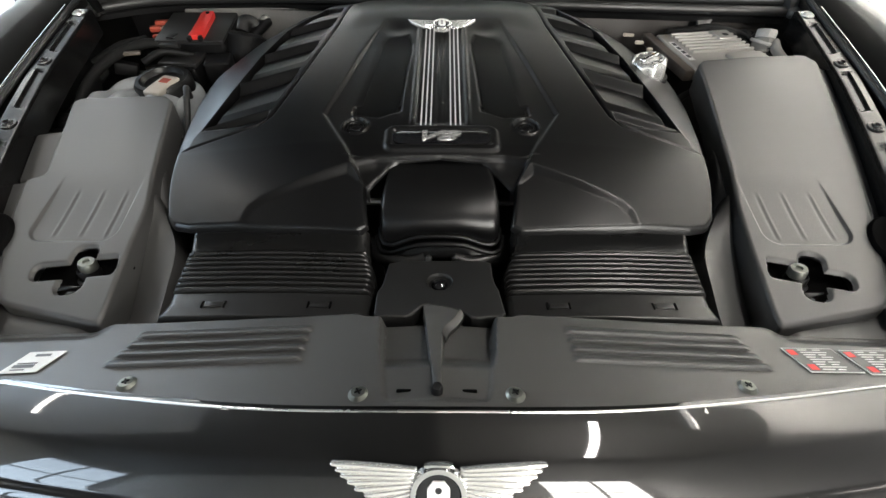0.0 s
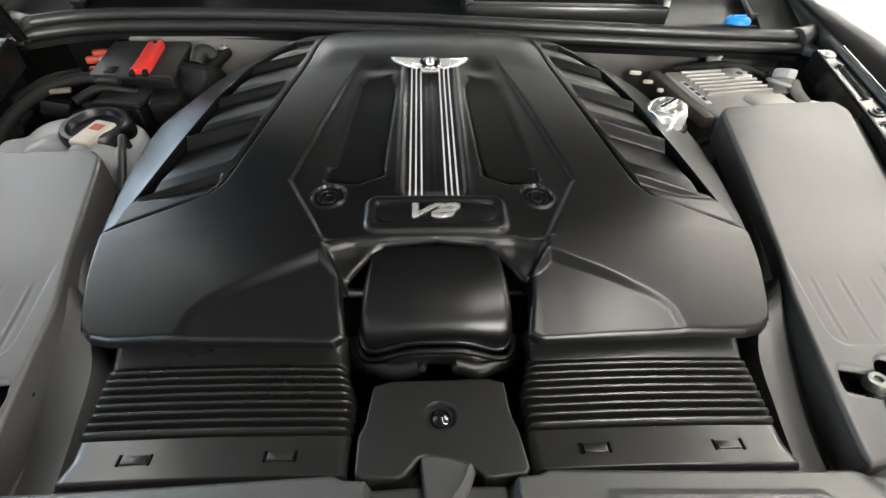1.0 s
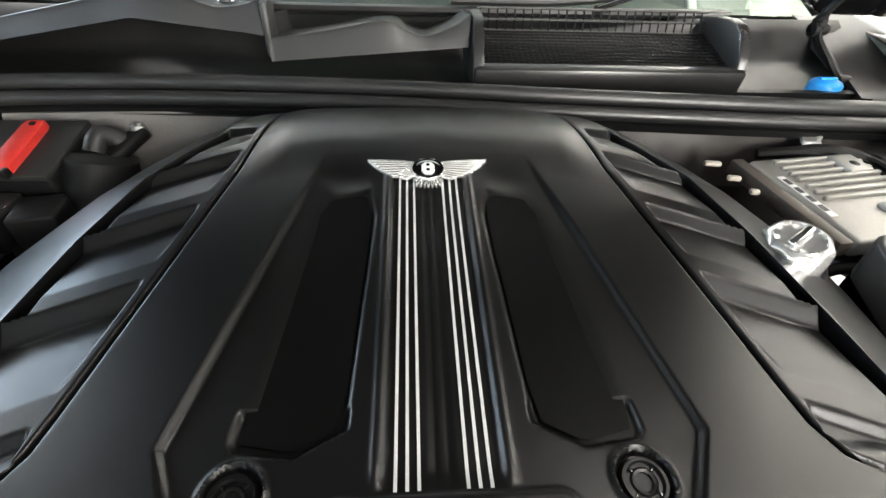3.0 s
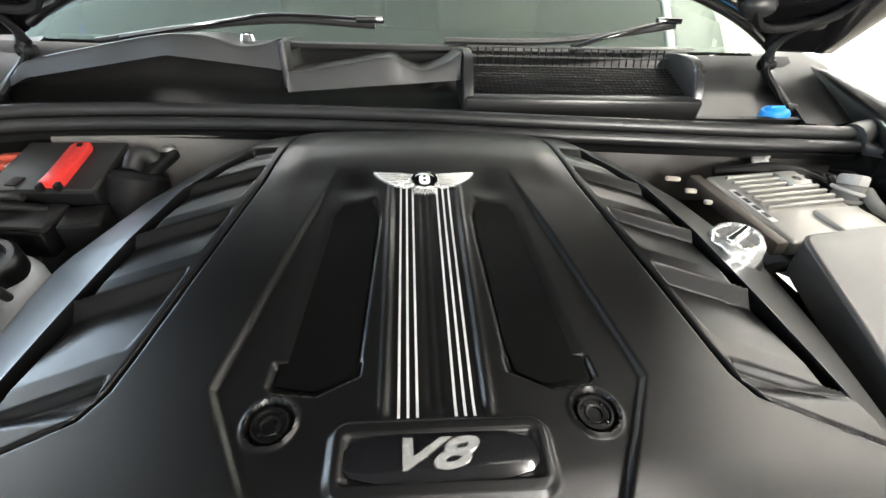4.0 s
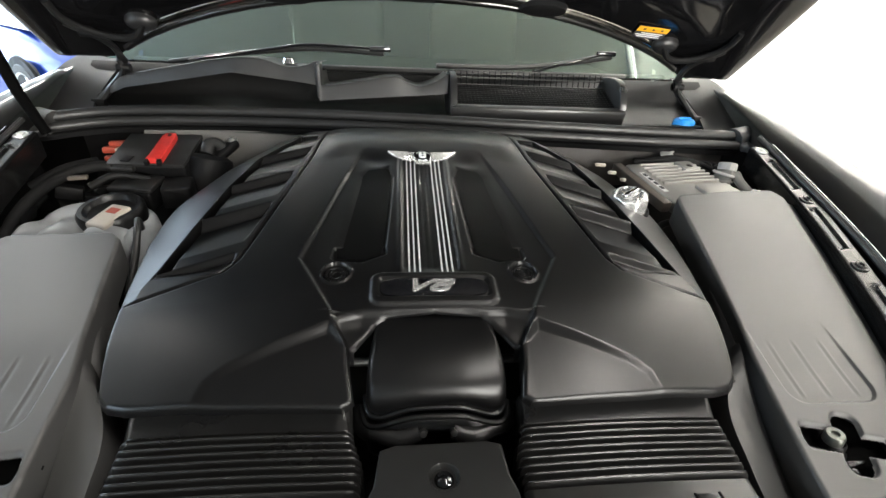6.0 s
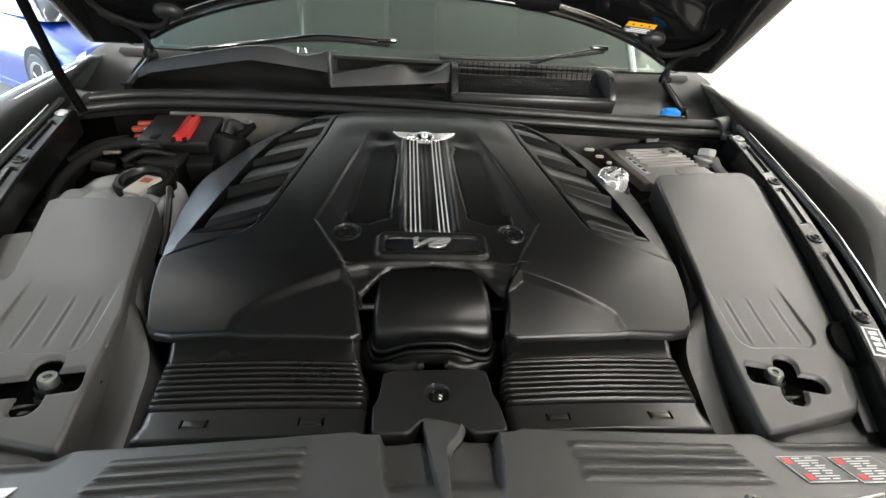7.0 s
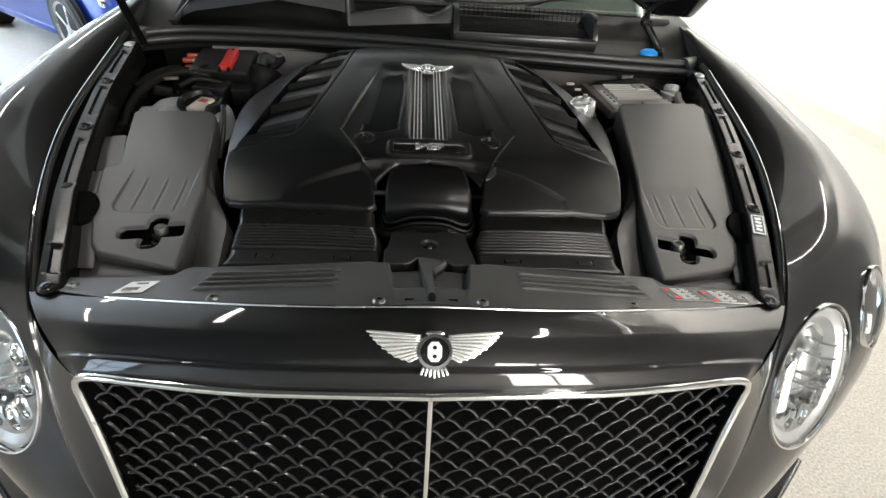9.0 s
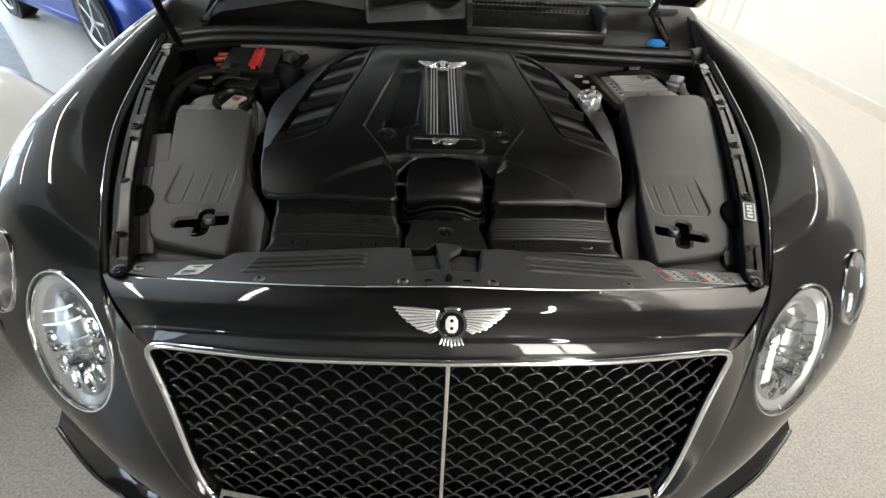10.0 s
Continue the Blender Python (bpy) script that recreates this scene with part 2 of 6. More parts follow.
def rrect(x, y, cx, cy, hx, hy, r):
    """Signed distance to a rounded rectangle."""
    qx, qy = np.abs(x - cx) - hx + r, np.abs(y - cy) - hy + r
    return np.hypot(np.maximum(qx, 0), np.maximum(qy, 0)) + np.minimum(np.maximum(qx, qy), 0) - r


def rounded(poly, times=2, cut=0.25):
    p = np.array(poly, dtype=float)
    for _ in range(times):
        q = np.roll(p, -1, axis=0)
        p = np.stack([p + cut * (q - p), q - cut * (q - p)], axis=1).reshape(-1, p.shape[1])
    return p


def resample(p, n, closed=True):
    p = np.asarray(p, dtype=float)
    if closed:
        p = np.vstack([p, p[:1]])
    s = np.concatenate([[0], np.cumsum(np.linalg.norm(np.diff(p, axis=0), axis=1))])
    t = np.linspace(0, s[-1], n, endpoint=not closed)
    return np.stack([np.interp(t, s, p[:, k]) for k in range(p.shape[1])], axis=1)


def spline(pts, n):
    """A smooth curve through points."""
    p = np.asarray(pts, dtype=float)
    p = np.vstack([2 * p[0] - p[1], p, 2 * p[-1] - p[-2]])
    u = np.linspace(0, len(p) - 3 - 1e-9, n)
    i = u.astype(int)
    t = (u - i)[:, None]
    a, b, c, d = p[i], p[i + 1], p[i + 2], p[i + 3]
    return 0.5 * (2 * b + (c - a) * t + (2 * a - 5 * b + 4 * c - d) * t ** 2 + (3 * b - a - 3 * c + d) * t ** 3)


def edge_drop(d, r):
    """How far a rounded edge of radius r falls at the distance d inside it."""
    k = np.clip(r - d, 0, r)
    return r - np.sqrt(np.maximum(r * r - k * k, 0))


def moulded(outline, top, r=0.012, skirt=0.05, flare=0.0, rings=44, n=220, smooth=2, cut=0.25, centre=None):
    """A moulded lid: a star-shaped outline, the top z = top(x, y), a rounded rim and a skirt that hangs from it."""
    o = resample(rounded(outline, smooth, cut), n)
    c = np.array(centre) if centre else o.mean(axis=0)
    poly = [tuple(q) for q in o]
    rho = 1 - (1 - np.linspace(0, 1, rings)) ** 1.35
    p = c + rho[:, None, None] * (o - c)[None]
    d = np.maximum(0, -sdf(poly, p[..., 0], p[..., 1]))
    d[-1] = 0
    z = top(p[..., 0], p[..., 1]) - edge_drop(d, r)
    rows = [np.dstack([p, z])]
    out = o - c
    out /= np.linalg.norm(out, axis=1)[:, None]
    for k in (0.15, 0.5, 1.0):
        rows.append(np.dstack([(o + out * flare * k)[None], (z[-1] - skirt * k)[None]]))
    return Build().grid(np.concatenate(rows), wrap_v=True)


# ---- the showroom ----
def slab(name, x0, x1, y0, y1, z0, z1, mat, label, category="wall", bevel=0.0):
    b = Build().box((x1 - x0, y1 - y0, z1 - z0), bevel, pose((x0 + x1) / 2, (y0 + y1) / 2, (z0 + z1) / 2))
    return solid(name, b, mat, label, category, kind="structure", smooth=0)


WALL_X = 4.35
slab("floor", -7.8, WALL_X + 0.2, -6.2, 11.2, -0.1, 0.0, FLOORM, "pale beige speckled showroom floor", "floor")
# unseen ceiling, split into dark and pale fields to steer reflections on the car
slab("ceiling", -3.2, 1.5, -6.2, 3.0, CEILING, CEILING + 0.1, CEILM, "unseen dark ceiling field added to keep reflections dark", "ceiling")
slab("ceiling", 1.5, WALL_X + 0.2, -6.2, 2.1, CEILING, CEILING + 0.1, CEILM, "unseen dark ceiling field added to keep reflections dark", "ceiling")
slab("ceiling", 1.5, WALL_X + 0.2, 2.1, 3.0, CEILING, CEILING + 0.1, CEILW, "unseen pale ceiling field added to brighten reflections", "ceiling")
slab("ceiling", -7.8, -3.2, -6.2, 0.4, CEILING, CEILING + 0.1, CEILM, "unseen dark ceiling field added to keep reflections dark", "ceiling")
slab("ceiling", -7.8, -3.2, 0.4, 3.0, CEILING, CEILING + 0.1, CEILW, "unseen pale ceiling field added to brighten reflections", "ceiling")
slab("ceiling", -7.8, WALL_X + 0.2, 3.0, 11.2, CEILING, CEILING + 0.1, CEILW, "unseen pale ceiling field added to brighten reflections", "ceiling")
slab("wall_east", WALL_X, WALL_X + 0.2, 0.6, 11.0, 0.0, CEILING, WALLM, "plain bright white plastered side wall")
# unseen stretch of wall, darkened so the nose does not mirror white
slab("wall_southeast", WALL_X, WALL_X + 0.2, -6.0, 0.6, 0.0, CEILING, DARKWALL, "unseen dark wall section added to keep nose reflections dark")
slab("wall_north", -7.6, WALL_X, 11.0, 11.2, 0.0, CEILING, WALLM, "plain white back wall of the showroom")
slab("baseboard", WALL_X - 0.018, WALL_X - 0.002, 0.6, 11.0, 0.0, 0.11, SKIRT, "cream painted skirting along the white wall", "baseboard", 0.003)
for jy in (6.72, 7.09, 7.49):
    slab("trim", WALL_X - 0.012, WALL_X - 0.001, jy - 0.025, jy + 0.025, 0.11, CEILING - 0.01, SKIRT, "upright cover strip on the white wall", "trim", 0.003)
solid("floor_strip", Build().prism([(-6.9, 6.75), (-6.4, 7.2), (-2.9, 3.1), (-3.4, 2.7)], 0.004, 0.008, 0), DARKFLOOR, "dark grey floor strip", "floor", kind="structure", smooth=0)


def window_wall(name, m, width, bays, blind=()):
    """A wall with a row of shop windows; the wall stands on the local x axis and looks along local y."""
    low, high = 0.35, 4.30
    b = Build()
    b.box((width, 0.2, low), 0, m @ pose(0, 0.1, low / 2))
    b.box((width, 0.2, CEILING - high), 0, m @ pose(0, 0.1, (CEILING + high) / 2))
    step = width / bays
    for i in range(bays + 1):
        b.box((0.24, 0.2, high - low), 0, m @ pose(-width / 2 + i * step, 0.1, (low + high) / 2))
    for i in blind:
        b.box((step - 0.24, 0.196, high - low), 0, m @ pose(-width / 2 + (i + 0.5) * step, 0.1, (low + high) / 2))
    wall = solid(name, b, WALLM, "white wall with tall shop windows", "wall", kind="structure", smooth=0)
    for i in range(bays):
        if i in blind:
            continue
        w = thing("window_" + str(i + 1), "tall shop window with a dark frame", "window", kind="structure")
        w.matrix_world = m @ pose(-width / 2 + (i + 0.5) * step, 0.1, (low + high) / 2)
        f = Build()
        hx, hz = step / 2 - 0.12, (high - low) / 2
        for sx in (-1, 0, 1):
            f.box((0.06, 0.07, 2 * hz), 0.004, pose(sx * (hx - 0.03), 0, 0))
        for sz in (-1, 0.3, 1):
            f.box((2 * hx, 0.066, 0.06), 0.004, pose(0, 0, sz * (hz - 0.03)))
        part("window_frame", f, BLACK, w)
        g = part("pane", Build().box((2 * hx - 0.08, 0.012, 2 * hz - 0.08), 0), GLASS, w)
        g.visible_shadow = False
    return wall


window_wall("wall_west", pose(-7.6, 2.5, 0, 0, 0, 90), 17.0, 6, (1, 2))
window_wall("wall_south", pose(-1.625, -6.0, 0, 0, 0, 180), 11.95, 5, (1, 2, 3, 4))
solid("backdrop", Build().box((0.05, 30, 9), 0, pose(-16, 2, 3)), OUTSIDE, "bright blue daylight outside the shop windows", "backdrop", kind="structure", smooth=0)
solid("backdrop", Build().box((30, 0.05, 9), 0, pose(-4, -13, 3)), OUTWHITE, "pale daylight outside the front windows", "backdrop", kind="structure", smooth=0)
solid("ground", Build().box((90, 90, 0.1), 0, pose(0, 0, -0.2)), DARKFLOOR, "dark asphalt outside the showroom", "ground", kind="structure", smooth=0)

for i, (lx, ly) in enumerate(LAMPS):
    if i == 0:
        lamp0 = thing("ceiling_light", "long white linear ceiling light", "ceiling light", (lx, ly, CEILING), "showroom ceiling lights")
        part("housing", Build().box((0.16, 2.0, 0.05), 0.004, pose(0, 0, -0.026)), WHITE, lamp0)
        part("diffuser", Build().box((0.11, 1.92, 0.012), 0.003, pose(0, 0, -0.058)), DIFFUSER, lamp0, "glowing white diffuser")
    else:
        copy_thing(lamp0, pose(lx, ly, CEILING))


# ---- the car's outer body ----
car = thing("suv", "anthracite metallic car with its bonnet open", "car", (0, 0, 0))


def nose_y(x, z):
    """The front face of the grille."""
    return 0.139 - 0.2 * (1.0 - z) + 0.2 * x * x


# shut line of the bonnet: nose part and wing part
NOSE = [(0.0, 0.233, 1.090), (0.17, 0.240, 1.080), (0.33, 0.262, 1.062), (0.50, 0.294, 1.040), (0.640, 0.326, 1.020)]
GRILLE_TOP = [(0.0, 0.139, 1.011), (0.25, 0.152, 1.002), (0.47, 0.182, 0.987), (0.508, 0.192, 0.968)]
GRILLE_SIDE = [(0.508, 0.192, 0.968), (0.500, 0.165, 0.85), (0.488, 0.130, 0.70), (0.468, 0.108, 0.63), (0.450, 0.098, 0.621)]
NOSE_SIDE = [(0.640, 0.326, 1.020), (0.622, 0.262, 0.93), (0.585, 0.185, 0.80), (0.535, 0.128, 0.68), (0.480, 0.100, 0.575)]


def bridge(a, b, bulge, n=12, u=60):
    """A surface from curve a to curve b that bows out by bulge, a vector."""
    a, b = spline(a, u), spline(b, u)
    t = np.linspace(0, 1, n)[:, None, None]
    return a + (b - a) * t + np.array(bulge) * (4 * t * (1 - t))


def both(p):
    q = np.array(p)
    q[..., 0] *= -1
    return q


nose = Build()
for f in (lambda q: q, both):
    top = bridge(NOSE, GRILLE_TOP, (0, -0.008, 0.012), 49)
    k = np.linspace(0, 1, 49)[:, None, None]
    # a soft crease across the panel and a raised lip round the grille
    crease = 0.005 * np.interp(k, [0, 0.34, 1], [0, 1, 0]) + 0.0045 * st(0.70, 0.76, k) * st(1.0, 0.90, k)
    nose.grid(f(top + crease * np.array((0, -0.64, 0.77))))
    nose.grid(f(bridge(NOSE_SIDE, GRILLE_SIDE, (0.006, -0.012, 0.004))))
    inner = spline(GRILLE_TOP, 60)
    nose.grid(f(np.stack([inner, inner + (0, 0.035, -0.012)])))
    inner = spline(GRILLE_SIDE, 60)
    nose.grid(f(np.stack([inner, inner + (-0.004, 0.04, 0)])))
    rim = spline(NOSE, 60)
    nose.grid(f(np.stack([rim, rim + (0, 0.006, -0.002), rim + (0, 0.008, -0.03)])))
    rim = spline(NOSE_SIDE, 60)
    nose.grid(f(np.stack([rim, rim + (-0.003, 0.008, -0.002), rim + (-0.008, 0.04, 0)])))
# added silver tube in place of the glint on the painted nose edge
for f in (1, -1):
    part("edge_glint", Build().tube(spline([(f * x, y - 0.0005, z + 0.0006) for x, y, z in NOSE[:-1]], 60), 0.0014, 6), SATIN, car, "thin bright edge line")
part("nose_panel", nose, PAINT, car, "glossy dark nose panel above the grille", 60)

WING = [  # inner edge, two shoulder points, lower edge
    ((0.470, 0.104, 0.560), (0.530, 0.095, 0.570), (0.590, 0.105, 0.565), (0.608, 0.136, 0.520)),
    ((0.540, 0.132, 0.680), (0.607, 0.134, 0.684), (0.692, 0.147, 0.653), (0.729, 0.199, 0.562)),
    ((0.590, 0.188, 0.800), (0.655, 0.204, 0.788), (0.800, 0.202, 0.759), (0.851, 0.281, 0.601)),
    ((0.627, 0.264, 0.930), (0.720, 0.296, 0.906), (0.915, 0.266, 0.888), (0.951, 0.356, 0.626)),
    ((0.646, 0.328, 1.022), (0.788, 0.367, 1.007), (0.991, 0.341, 1.009), (1.003, 0.427, 0.660)),
    ((0.704, 0.475, 1.079), (0.878, 0.481, 1.125), (1.038, 0.479, 1.107), (1.014, 0.577, 0.729)),
    ((0.776, 0.672, 1.118), (0.939, 0.667, 1.208), (1.068, 0.676, 1.144), (1.016, 0.734, 0.781)),
    ((0.816, 0.856, 1.155), (0.947, 0.857, 1.260), (1.054, 0.872, 1.156), (1.004, 0.895, 0.799)),
    ((0.862, 1.200, 1.222), (0.957, 1.199, 1.285), (1.029, 1.198, 1.215), (1.000, 1.200, 0.800)),
    ((0.915, 1.520, 1.265), (0.970, 1.520, 1.285), (1.010, 1.520, 1.230), (0.990, 1.520, 0.700)),
    ((0.955, 2.000, 1.300), (0.980, 2.000, 1.300), (1.000, 2.000, 1.240), (0.985, 2.000, 0.400)),
]
wing_curves = [spline([w[k] for w in WING], 150) for k in range(4)]


def wing_point(s, t):
    """A point of the right wing: s along it from 0 to 1, t from the shut line outwards and down."""
    i = np.asarray(s) * 149
    e, m1, m2, o = (np.stack([np.interp(i, np.arange(150), c[:, k]) for k in range(3)], axis=-1) for c in wing_curves)
    t = np.asarray(t)[..., None]
    return (1 - t) ** 3 * e + 3 * t * (1 - t) ** 2 * m1 + 3 * t * t * (1 - t) * m2 + t ** 3 * o


# lamp places on the wing: centre, normal, upward half axis, sideways half axis
LAMPS_FRONT = [
    ("headlamp", Vector((0.723, 0.271, 0.888)), Vector((0.228, -0.858, 0.461)), Vector((0.251, 0.509, 0.823)), 0.083, 0.136),
    ("side_lamp", Vector((0.872, 0.371, 0.979)), Vector((0.395, -0.744, 0.539)), Vector((0.061, 0.606, 0.793)), 0.040, 0.076),
]


def lamp_frame(centre, normal, up):
    zax = normal.normalized()
    yax = (up - up.dot(zax) * zax).normalized()
    return Matrix.Translation(centre) @ Matrix((yax.cross(zax), yax, zax)).transposed().to_4x4()


SS, TT = np.meshgrid(np.linspace(0, 1, 420), np.linspace(0, 1, 130), indexing="ij")
wing = wing_point(SS, TT)
mid = 0.25 * (wing[1:, 1:] + wing[:-1, 1:] + wing[1:, :-1] + wing[:-1, :-1])
opening = np.zeros(mid.shape[:2], dtype=bool)
for _, c_, n_, u_, rx, ry in LAMPS_FRONT:
    inv = np.array(lamp_frame(c_, n_, u_).inverted())
    q = mid @ inv[:3, :3].T + inv[:3, 3]
    opening |= ((q[..., 0] / rx) ** 2 + (q[..., 1] / ry) ** 2 < 1.0) & (np.abs(q[..., 2]) < 0.07)
lip = wing_curves[0]
nv = wing.shape[1]
faces = [(i * nv + j, (i + 1) * nv + j, (i + 1) * nv + j + 1, i * nv + j + 1) for i, j in zip(*np.nonzero(~opening))]
for side, f in (("right", lambda q: q), ("left", both)):
    b = Build().add(f(wing).reshape(-1, 3), faces)
    b.grid(f(np.stack([lip, lip + (-0.0035, 0.001, -0.003), lip + (-0.004, 0.001, -0.045)])))
    part("front_wing", b, PAINT, car, "curved dark metallic front wing", 60)

# bumper below the grille and a dark lower intake
low = [(0.0, 0.055, 0.606), (0.25, 0.066, 0.611), (0.44, 0.094, 0.619), (0.478, 0.1, 0.572)]
lowest = [(0.0, 0.02, 0.42), (0.30, 0.045, 0.42), (0.50, 0.10, 0.43), (0.608, 0.136, 0.52)]
bumper = Build()
for f in (lambda q: q, both):
    bumper.grid(f(bridge(low, lowest, (0, -0.03, 0))))
part("bumper", bumper, PAINT, car, "", 60)
skirt_top = [(0.0, 0.06, 0.43), (0.58, 0.135, 0.515), (0.729, 0.199, 0.560), (0.851, 0.283, 0.598), (0.951, 0.360, 0.624), (1.003, 0.430, 0.658)]
skirt_in = [(0.0, 0.07, 0.41), (0.58, 0.150, 0.495), (0.720, 0.216, 0.535), (0.842, 0.300, 0.570), (0.942, 0.378, 0.594), (0.996, 0.45, 0.622)]
skirt_mid = [(0.0, 0.02, 0.40), (0.56, 0.085, 0.44), (0.730, 0.165, 0.45), (0.840, 0.225, 0.45), (0.950, 0.305, 0.45), (1.000, 0.345, 0.45)]
skirt_low = [(0.0, 0.06, 0.22), (0.56, 0.12, 0.24), (0.74, 0.20, 0.24), (0.85, 0.27, 0.25), (0.95, 0.35, 0.25), (0.99, 0.40, 0.25)]
skirt, scoop = Build(), Build()
for f in (lambda q: q, both):
    skirt.grid(f(bridge(skirt_mid, skirt_low, (0, -0.01, 0))))
    skirt.grid(f(np.stack([spline(skirt_top, 60), spline(skirt_top, 60) + (0, 0.006, -0.006), spline(skirt_in, 60)])))
    scoop.grid(f(bridge(skirt_in, skirt_mid, (0, 0.022, -0.012))))
lower_bumper = part("lower_bumper", skirt, PAINT, car, "dark metallic lower bumper", 60)
part("scoop", scoop, PIANO, lower_bumper, "gloss black scooped recess", 60)
for f in (1, -1):
    run = spline([(f * x, y - 0.002, z) for x, y, z in skirt_mid[1:]], 50)
    part("lower_trim", Build().tube(run, 0.005, 10), PIANO, lower_bumper, "gloss black strip along the lower bumper")
    for k in range(4):
        part("fog_lamp_cell", Build().lathe([(0, 0.010), (0.008, 0.008), (0.012, 0.0), (0.013, -0.02)], 14, pose(f * (0.585 + 0.022 * (k % 2)), 0.112 + 0.012 * (k % 2), 0.452 + 0.024 * (k // 2), 80, 0, f * 25)), CHROME, lower_bumper, "small bright fog lamp cell")
for f in (1, -1):
    wheel = part("wheel", Build().lathe([(0.20, -0.13), (0.34, -0.13), (0.375, -0.10), (0.375, 0.10), (0.34, 0.13), (0.22, 0.13)], 48, pose(f * 0.85, 1.02, 0.375, 0, 90, 0)), RUBBER, car)
    part("rim", Build().lathe([(0.0, f * 0.05), (0.10, f * 0.06), (0.25, f * 0.11), (0.26, f * 0.125), (0.255, 0)], 48, pose(f * 0.85, 1.02, 0.375, 0, 90, 0)), ALU, wheel)

# body behind the bonnet: doors, pillars and roof, mostly unseen
for f in (lambda q: q, both):
    a = spline([(0.955, 2.0, 1.30), (0.975, 3.2, 1.33), (0.93, 4.6, 1.25)], 20)
    c = spline([(0.985, 2.0, 0.30), (1.0, 3.2, 0.30), (0.95, 4.6, 0.40)], 20)
    k = np.linspace(0, 1, 8)[:, None, None]
    part("door_side", Build().grid(f(a + (c - a) * k + np.array((0.03, 0, 0)) * (4 * k * (1 - k)))), PAINT, car, "", 60)
roof = Build()
RU, RV = np.meshgrid(np.linspace(-1, 1, 24), np.linspace(0, 1, 24), indexing="ij")
roof.grid(np.stack([RU * 0.79, 2.35 + RV * 1.9, 1.74 - 0.07 * RU ** 2 - 0.10 * (RV * 2 - 0.7) ** 2 * 0.6], axis=-1))
part("roof", roof, PAINT, car, "", 60)
for f in (1, -1):
    top = np.array([(f * 0.785, 2.36 + 1.88 * v, 1.672 - 0.06 * (v * 2 - 0.7) ** 2) for v in np.linspace(0, 1, 20)])
    base = np.array(spline([(f * 0.955, 2.0, 1.30), (f * 0.975, 3.2, 1.33), (f * 0.93, 4.6, 1.25)], 20))
    part("side_window", Build().grid(np.stack([top, 0.5 * (top + base) + (f * 0.03, 0, 0.01), base])), PIANO, car, "dark side windows", 60)
    wheel = part("wheel", Build().lathe([(0.20, -0.13), (0.34, -0.13), (0.375, -0.10), (0.375, 0.10), (0.34, 0.13), (0.22, 0.13)], 48, pose(f * 0.87, 3.98, 0.375, 0, 90, 0)), RUBBER, car)
    part("rim", Build().lathe([(0.0, f * 0.05), (0.10, f * 0.06), (0.25, f * 0.11), (0.26, f * 0.125), (0.255, 0)], 48, pose(f * 0.87, 3.98, 0.375, 0, 90, 0)), ALU, wheel)
tx = np.linspace(-1, 1, 24)
part("rear_window", Build().grid(np.stack([np.stack([tx * 0.79, 0 * tx + 4.24, 1.64 - 0.07 * tx ** 2], -1), np.stack([tx * 0.93, 4.62 - 0.03 * tx ** 2, 0 * tx + 1.25], -1)])), PIANO, car, "dark rear window", 60)
part("tailgate", Build().grid(np.stack([np.stack([tx * 0.93, 4.62 - 0.03 * tx ** 2, 0 * tx + 1.25], -1), np.stack([tx * 0.95, 4.70 - 0.06 * tx ** 2, 0 * tx + 0.85], -1), np.stack([tx * 0.94, 4.66 - 0.06 * tx ** 2, 0 * tx + 0.35], -1)])), PAINT, car, "dark metallic tailgate", 60)
for f in (1, -1):
    part("pillar", Build().tube(spline([(f * 0.975, 1.70, 1.235), (f * 0.915, 2.10, 1.445), (f * 0.845, 2.50, 1.672)], 16), 0.045, 12, squash=0.6), PAINT, car)

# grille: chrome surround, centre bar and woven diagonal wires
# added near-black sheet behind the wires stands in for the shaded depth
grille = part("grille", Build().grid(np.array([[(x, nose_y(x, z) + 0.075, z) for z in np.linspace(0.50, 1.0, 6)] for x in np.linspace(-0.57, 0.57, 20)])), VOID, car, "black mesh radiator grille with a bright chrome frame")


def grille_point(x, z, out=0.0):
    return (x, nose_y(x, z) - out, z)


frame_line = [(x, y - 0.002, z + 0.001) for x, y, z in GRILLE_TOP[:-2]]
side_line = [(x, y - 0.003, z) for x, y, z in GRILLE_SIDE]
for f in (1, -1):
    run = [(f * x, y, z) for x, y, z in frame_line]
    run += [(f * x, y, z) for x, y, z in [(0.40, 0.170, 0.9965), (0.450, 0.178, 0.9945), (0.482, 0.184, 0.990), (0.502, 0.188, 0.9805), (0.512, 0.189, 0.963), (0.5125, 0.186, 0.938), (0.5085, 0.178, 0.905)] + side_line[1:]]
    part("chrome_frame", Build().tube(spline(run, 90), 0.0065, 12), CHROME, grille, "bright chrome grille surround")
    run = [(f * x, y - 0.003, z - 0.001) for x, y, z in low[:3]]
    part("chrome_frame", Build().tube(spline(run, 40), 0.0085, 12), CHROME, grille, "bright chrome grille surround")
part("centre_bar", Build().tube([grille_point(0, z, 0.002) for z in np.linspace(1.008, 0.60, 14)], 0.0045, 10), CHROME, grille, "slim chrome upright bar")
CELL_X, CELL_Z = 0.050, 0.0415
GRID_LINE = resample([(0, 1.005), (0.25, 0.998), (0.48, 0.980), (0.498, 0.960), (0.492, 0.85), (0.478, 0.70), (0.458, 0.635), (0.43, 0.61), (0, 0.605)], 90)
GRID_POLY = [(x, z) for x, z in GRID_LINE] + [(-x, z) for x, z in GRID_LINE[::-1]]
